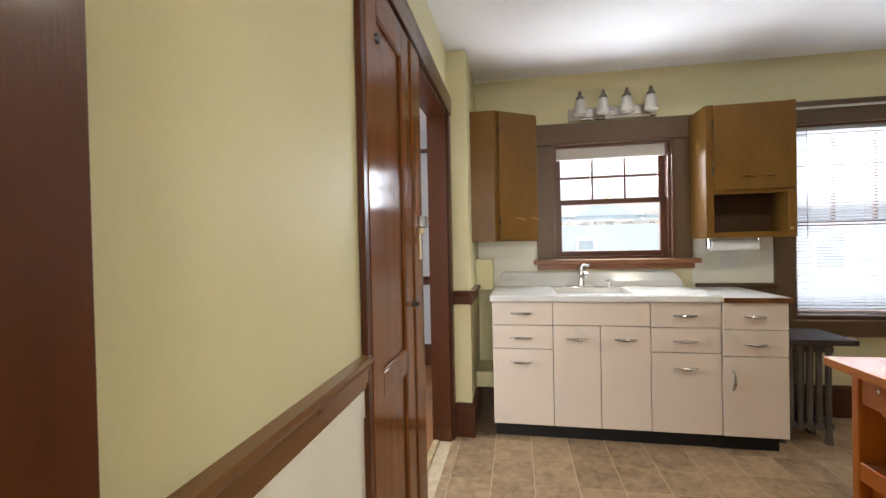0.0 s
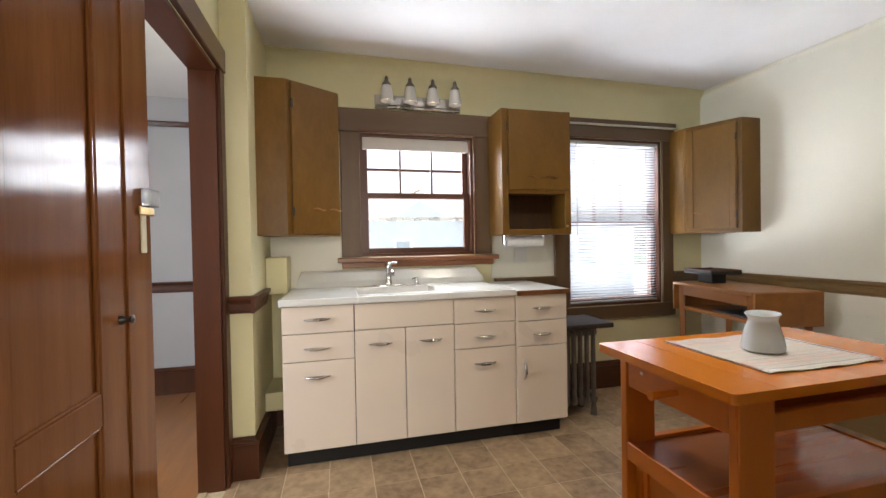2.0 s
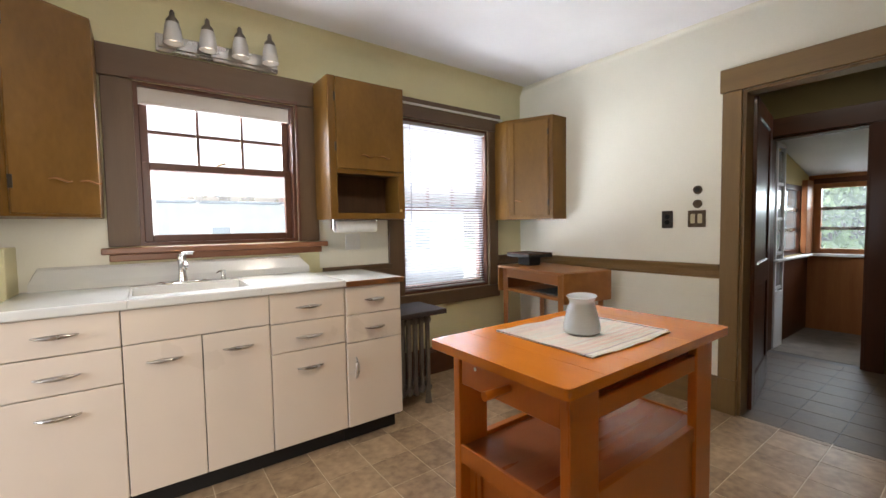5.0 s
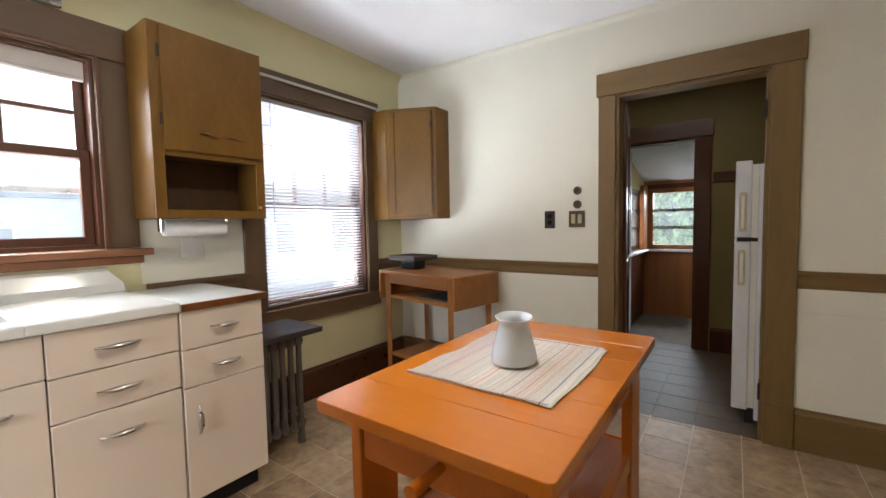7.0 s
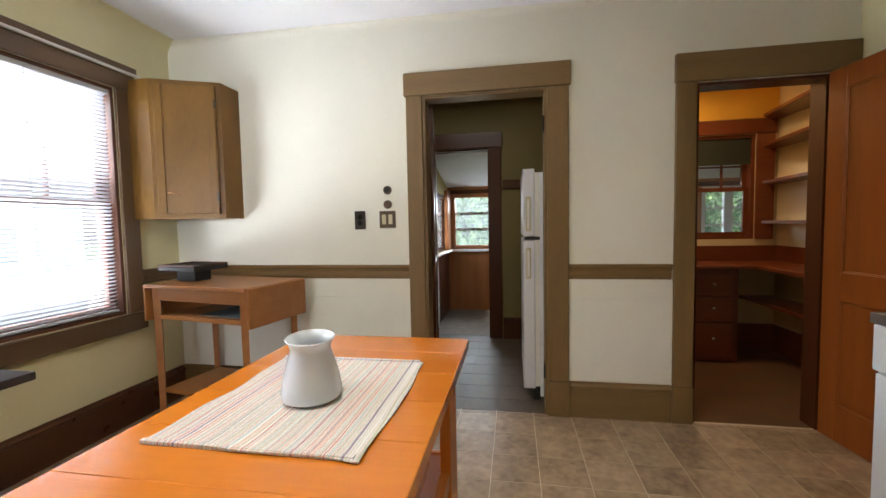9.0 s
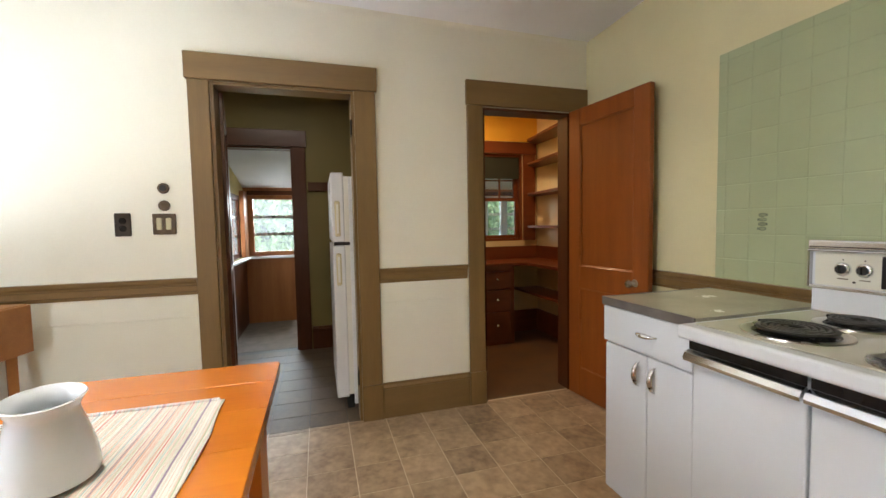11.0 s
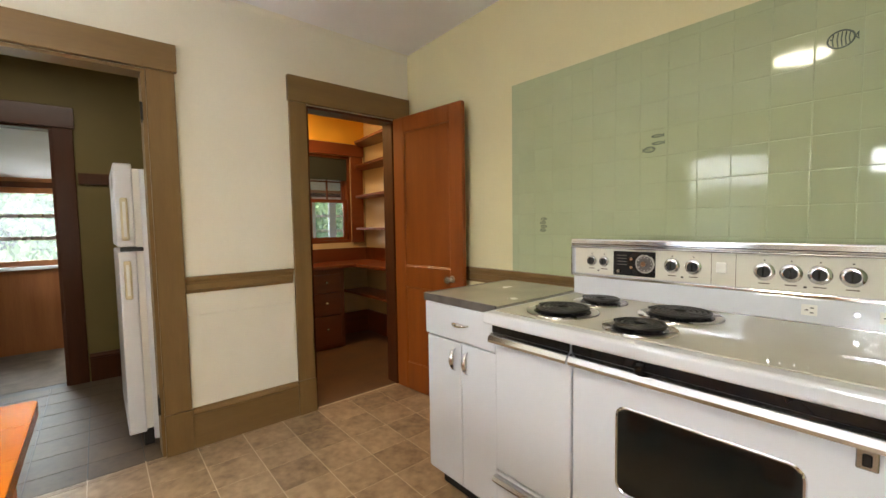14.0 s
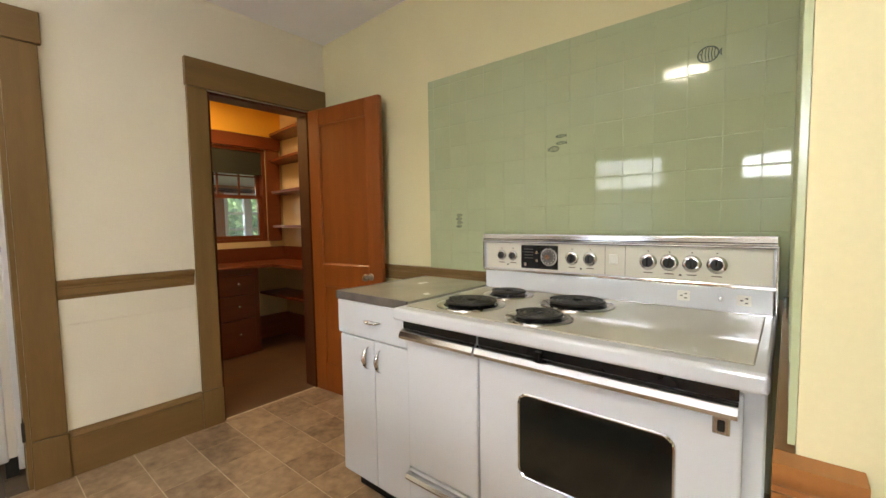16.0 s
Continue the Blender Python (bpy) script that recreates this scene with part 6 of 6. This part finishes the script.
def gabled_house(x, y):
    """The house across the pale slab: a long wall with a fascia and a gabled bay above it."""
    hh = thing("neighbour_house", (x, y, -0.9), "pale blue-grey neighbouring house with a white-edged gable", "house")
    part("wall", box(B(), x - 2.9, x + 6.6, y, y + 5, -0.9, 1.84), "siding", hh)
    part("fascia", box(B(), x - 3.1, x + 6.8, y - 0.12, y + 5.1, 1.841, 1.93, 0.01), "roof_far", hh)
    bm = B()
    lo = [bm.verts.new(p) for p in ((x - 0.80, y - 0.05, 1.931), (x + 0.80, y - 0.05, 1.931), (x, y - 0.05, 2.46))]
    hi = [bm.verts.new((v.co.x, y + 4.8, v.co.z)) for v in lo]
    bm.faces.new(lo)
    bm.faces.new(hi)
    for i in range(3):
        bm.faces.new((lo[i], lo[(i + 1) % 3], hi[(i + 1) % 3], hi[i]))
    part("gable", bm, "siding", hh)
    for s_ in (-1, 1):
        part("barge_board", barge(x, y - 0.12, s_ * 0.92, 1.96, 2.53), "white_far", hh)
    for a, b, c, d in ((x - 0.70, x - 0.20, 1.0, 1.38), (x + 2.2, x + 2.9, 0.5, 1.4), (x + 4.6, x + 5.3, 0.5, 1.4)):
        wi = part("window", box(B(), a, b, y - 0.06, y - 0.001, c, d, 0.01), "white_far", hh)
        part("pane", box(B(), a + 0.07, b - 0.07, y - 0.07, y - 0.061, c + 0.07, d - 0.07), "roof_far", wi)
    for k in range(18):
        z = -0.8 + k * 0.145
        part("siding_edge", box(B(), x - 2.9, x + 6.6, y - 0.014, y - 0.001, z, z + 0.018), "siding", hh)


gabled_house(2.12, 11.0)
far_house("neighbour_garage", -4.6, 13.0, 6.5, 5.0, 1.4, 1.2, "pale neighbouring garage with a gabled roof")


def tree(x, y, h, r, seed, label):
    rnd = random.Random(seed)
    t = thing("tree", (x, y, -0.9), label, "tree", "trees outside")
    bm = B()
    tube(bm, [(x, y, -0.9), (x + 0.1, y, h * 0.3), (x, y + 0.1, h * 0.6)], lambda s: 0.22 - 0.12 * s, 8)
    for k in range(6):
        a = k * 1.05
        tube(bm, [(x, y, h * 0.25 + k * 0.2), (x + r * 0.7 * math.cos(a), y + r * 0.7 * math.sin(a), h * 0.5 + k * 0.25)], lambda s: 0.08 - 0.06 * s, 6)
    part("trunk", bm, "bark", t)
    verts, faces = [], []
    for k in range(7000):
        u = rnd.random() ** 0.4
        a, b = rnd.random() * 6.283, math.acos(rnd.uniform(-1, 1))
        lump = 0.75 + 0.3 * math.sin(3 * a + seed) * math.sin(4 * b)
        c = Vector((x + r * u * lump * math.sin(b) * math.cos(a), y + r * u * lump * math.sin(b) * math.sin(a), h * 0.55 - 0.9 + h * 0.5 * u * lump * math.cos(b)))
        q = Euler((rnd.random() * 6, rnd.random() * 6, rnd.random() * 6)).to_matrix()
        s = 0.05 + rnd.random() * 0.07
        i = len(verts)
        for px, py in ((-s, 0), (0, -s * 0.5), (s, 0), (0, s * 0.5)):
            verts.append(tuple(c + q @ Vector((px, py, 0))))
        faces.append((i, i + 1, i + 2, i + 3))
    me = bpy.data.meshes.new("crown")
    org = Vector((x, y, -0.9))
    me.from_pydata([tuple(Vector(v_) - org) for v_ in verts], [], faces)
    me.materials.append(M["leafy"])
    cr = new("crown", me)
    cr.parent = t


tree(12.5, 1.0, 5.5, 2.6, 1, "leafy green tree beyond the porch")
tree(14.5, 4.2, 6.5, 3.0, 2, "tall leafy green tree beyond the porch")
tree(16.0, -5.5, 4.0, 2.4, 3, "leafy green tree beyond the pantry window")

# ---- tiles: pieces last ----


def piece(name, me, x, y, z, rz=0.0, parent=None):
    ob = new(name, me)
    ob.location = (x, y, z)
    if rz:
        ob.rotation_euler = (0, 0, rz)
    if parent:
        ob.parent = parent
    return ob


def tile_mesh(name, lx, ly, lz, material, bev=0.0015):
    bm = B()
    box(bm, -lx / 2, lx / 2, -ly / 2, ly / 2, -lz, 0)
    top = [e for e in bm.edges if all(v.co.z > -1e-6 for v in e.verts)]
    bmesh.ops.bevel(bm, geom=top, offset=bev, segments=1, affect="EDGES")
    me = bpy.data.meshes.new(name)
    bm.to_mesh(me)
    bm.free()
    me.materials.append(M[material])
    return me


floor_ob = bpy.data.objects["floor"]
TX, TY, OX, OY = 0.2285, 0.232, 2.963, -0.070
cache = {}
for j in range(-4, 16):
    y0, y1 = OY + j * TY, OY + (j + 1) * TY
    for i in range(-16, 2):
        x0, x1 = OX + i * TX, OX + (i + 1) * TX
        a0, a1, b0, b1 = max(x0, XW), min(x1, XE), max(y0, YS), min(y1, YN)
        if a1 - a0 < 0.02 or b1 - b0 < 0.02 or (a1 < XA and b0 < -0.3):
            continue
        g = 0.0045
        key = (round(a1 - a0, 4), round(b1 - b0, 4))
        if key not in cache:
            cache[key] = tile_mesh("floor_tile", key[0] - g, key[1] - g, 0.0015, "tile", 0.0007)
        piece("tile", cache[key], (a0 + a1) / 2, (b0 + b1) / 2, 0.0, parent=floor_ob)

cache = {}
hall_ob = bpy.data.objects["hall_floor"]
for j in range(0, 9):
    for i in range(1, 9):
        x0, x1, y0, y1 = OX + i * TX, OX + (i + 1) * TX, OY + j * TY, OY + (j + 1) * TY
        a0, a1, b0, b1 = max(x0, XE + 0.002), min(x1, XH), max(y0, 0.03), min(y1, 2.0)
        key = (round(a1 - a0, 4), round(b1 - b0, 4))
        if min(key) < 0.02:
            continue
        if key not in cache:
            cache[key] = tile_mesh("floor_tile", key[0] - g, key[1] - g, 0.0015, "hall_tile_shaded", 0.0007)
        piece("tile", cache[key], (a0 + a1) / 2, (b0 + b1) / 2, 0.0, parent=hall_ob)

# green wall tiles behind the cooker
gb = solid("splash_backing", box(box(B(), XA + 0.004, 2.199, YS + 0.0005, YS + 0.0078, 0.945, 2.0055), XA + 0.0005, XA + 0.0078, YS + 0.0078, 0.318, 0.945, 2.006), "grout", "pale green grout behind the tiles", "wall tiles", kind="structure")
PX, PZ = 0.1145, 0.1155


def wall_tile(w, h, material):
    """A glazed tile with cushioned edges, facing the room from the cooker's wall."""
    bm = B()
    box(bm, -w / 2 + 0.0006, w / 2 - 0.0006, -h / 2 + 0.0006, h / 2 - 0.0006, -0.006, 0)
    top = [e for e in bm.edges if all(v.co.z > -1e-6 for v in e.verts)]
    bmesh.ops.bevel(bm, geom=top, offset=0.0032, segments=3, profile=0.6, affect="EDGES")
    m = bpy.data.meshes.new("wall_tile")
    bm.to_mesh(m)
    bm.free()
    m.materials.append(M[material])
    return m


cache = {}
rnd = random.Random(5)
zs = [1.964 - q * PZ for q in range(10)]
zrows = [(1.964, 2.006)] + [(b_, a_) for a_, b_ in zip(zs, zs[1:])]
xcols = [(2.1535, 2.199)] + [(2.1535 - (q + 1) * PX, 2.1535 - q * PX) for q in range(13)] + [(XA + 0.010, 2.1535 - 13 * PX)]
ycols = [(0.318 - (q + 1) * PX, 0.318 - q * PX) for q in range(10)]
for side, cols in ((0, xcols), (1, ycols)):
    for a_, b_ in cols:
        for z0_, z1_ in zrows:
            if (side and z0_ < 0.99) or b_ - a_ < 0.02 or z0_ < 0.90:
                continue
            key = (round(b_ - a_, 4), round(z1_ - z0_, 4), side)
            if key not in cache:
                cache[key] = wall_tile(key[0], key[1], "tile_side" if side else "tile_green")
                cache[key].transform(Matrix.Rotation(radians(90), 4, "X") if not side else Matrix.Rotation(radians(90), 4, "Z") @ Matrix.Rotation(radians(90), 4, "X"))
                if not side:
                    cache[key].transform(Matrix.Rotation(radians(180), 4, "Z"))
            c_ = (a_ + b_) / 2
            o_ = piece("tile", cache[key], *((c_, YS + 0.009) if not side else (XA + 0.009, c_)), (z0_ + z1_) / 2, parent=gb)
            o_.rotation_euler = (rnd.uniform(-1, 1) * 0.003, rnd.uniform(-1, 1) * 0.003, rnd.uniform(-1, 1) * 0.003)


def fish(x, z, s, flip=1, deep=0.42):
    """A flat printed fish: an outline ring, a tail, gill and scale marks."""
    bm = B()
    y = YS + 0.0098

    def strip(pts, w):
        vs = []
        for i, (px, pz) in enumerate(pts):
            qx, qz = pts[min(i + 1, len(pts) - 1)]
            rx, rz_ = pts[max(i - 1, 0)]
            d = math.hypot(qx - rx, qz - rz_) or 1
            nx_, nz_ = -(qz - rz_) / d * w / 2, (qx - rx) / d * w / 2
            nx_, nz_ = nx_ * 1.6, nz_ * 1.6
            vs.append([bm.verts.new((x + flip * (px + sg * nx_), y, z + pz + sg * nz_)) for sg in (-1, 1)])
        for a, b in zip(vs, vs[1:]):
            bm.faces.new((a[0], a[1], b[1], b[0]))
    ell = [(s * math.cos(g), s * deep * math.sin(g)) for g in [q * math.pi / 10 for q in range(21)]]
    strip(ell, s * 0.10)
    strip([(s, 0), (s * 1.32, s * 0.36), (s * 1.22, 0), (s * 1.32, -s * 0.36), (s, 0)], s * 0.09)
    for u in (-0.55, -0.2, 0.1, 0.4, 0.68):
        hh = deep * s * math.sqrt(1 - u * u) * 0.85
        strip([(u * s, -hh), (u * s - 0.08 * s, 0), (u * s, hh)], s * 0.07)
    strip([(-0.78 * s, 0.1 * s * deep), (-0.72 * s, 0.25 * s * deep)], s * 0.09)
    r_ = bmesh.ops.extrude_face_region(bm, geom=list(bm.faces))
    bmesh.ops.translate(bm, verts=[q for q in r_["geom"] if isinstance(q, bmesh.types.BMVert)], vec=(0, 0.0005, 0))
    return bm


for specs, lab in ((((1.394, 1.587, 0.022, -1, 0.25), (1.392, 1.556, 0.022, -1, 0.25), (1.425, 1.533, 0.023, 1, 0.5)), "three small grey-green fish printed on the wall tiles"),
                   (((0.832, 1.797, 0.032, -1, 0.85),), "round grey-green fish printed on a wall tile"),
                   (tuple((1.980, 1.182 + q * 0.020, 0.016, 1 - 2 * (q % 2), 0.45) for q in range(4)), "stack of tiny grey-green fish printed on a wall tile")):
    t_ = thing("fish_motif", (specs[0][0], YS, specs[0][1]), lab, "tile decoration")
    for a, b, c_, fl, dp in specs:
        part("fish", fish(a, b, c_, fl, dp), "fish", t_)
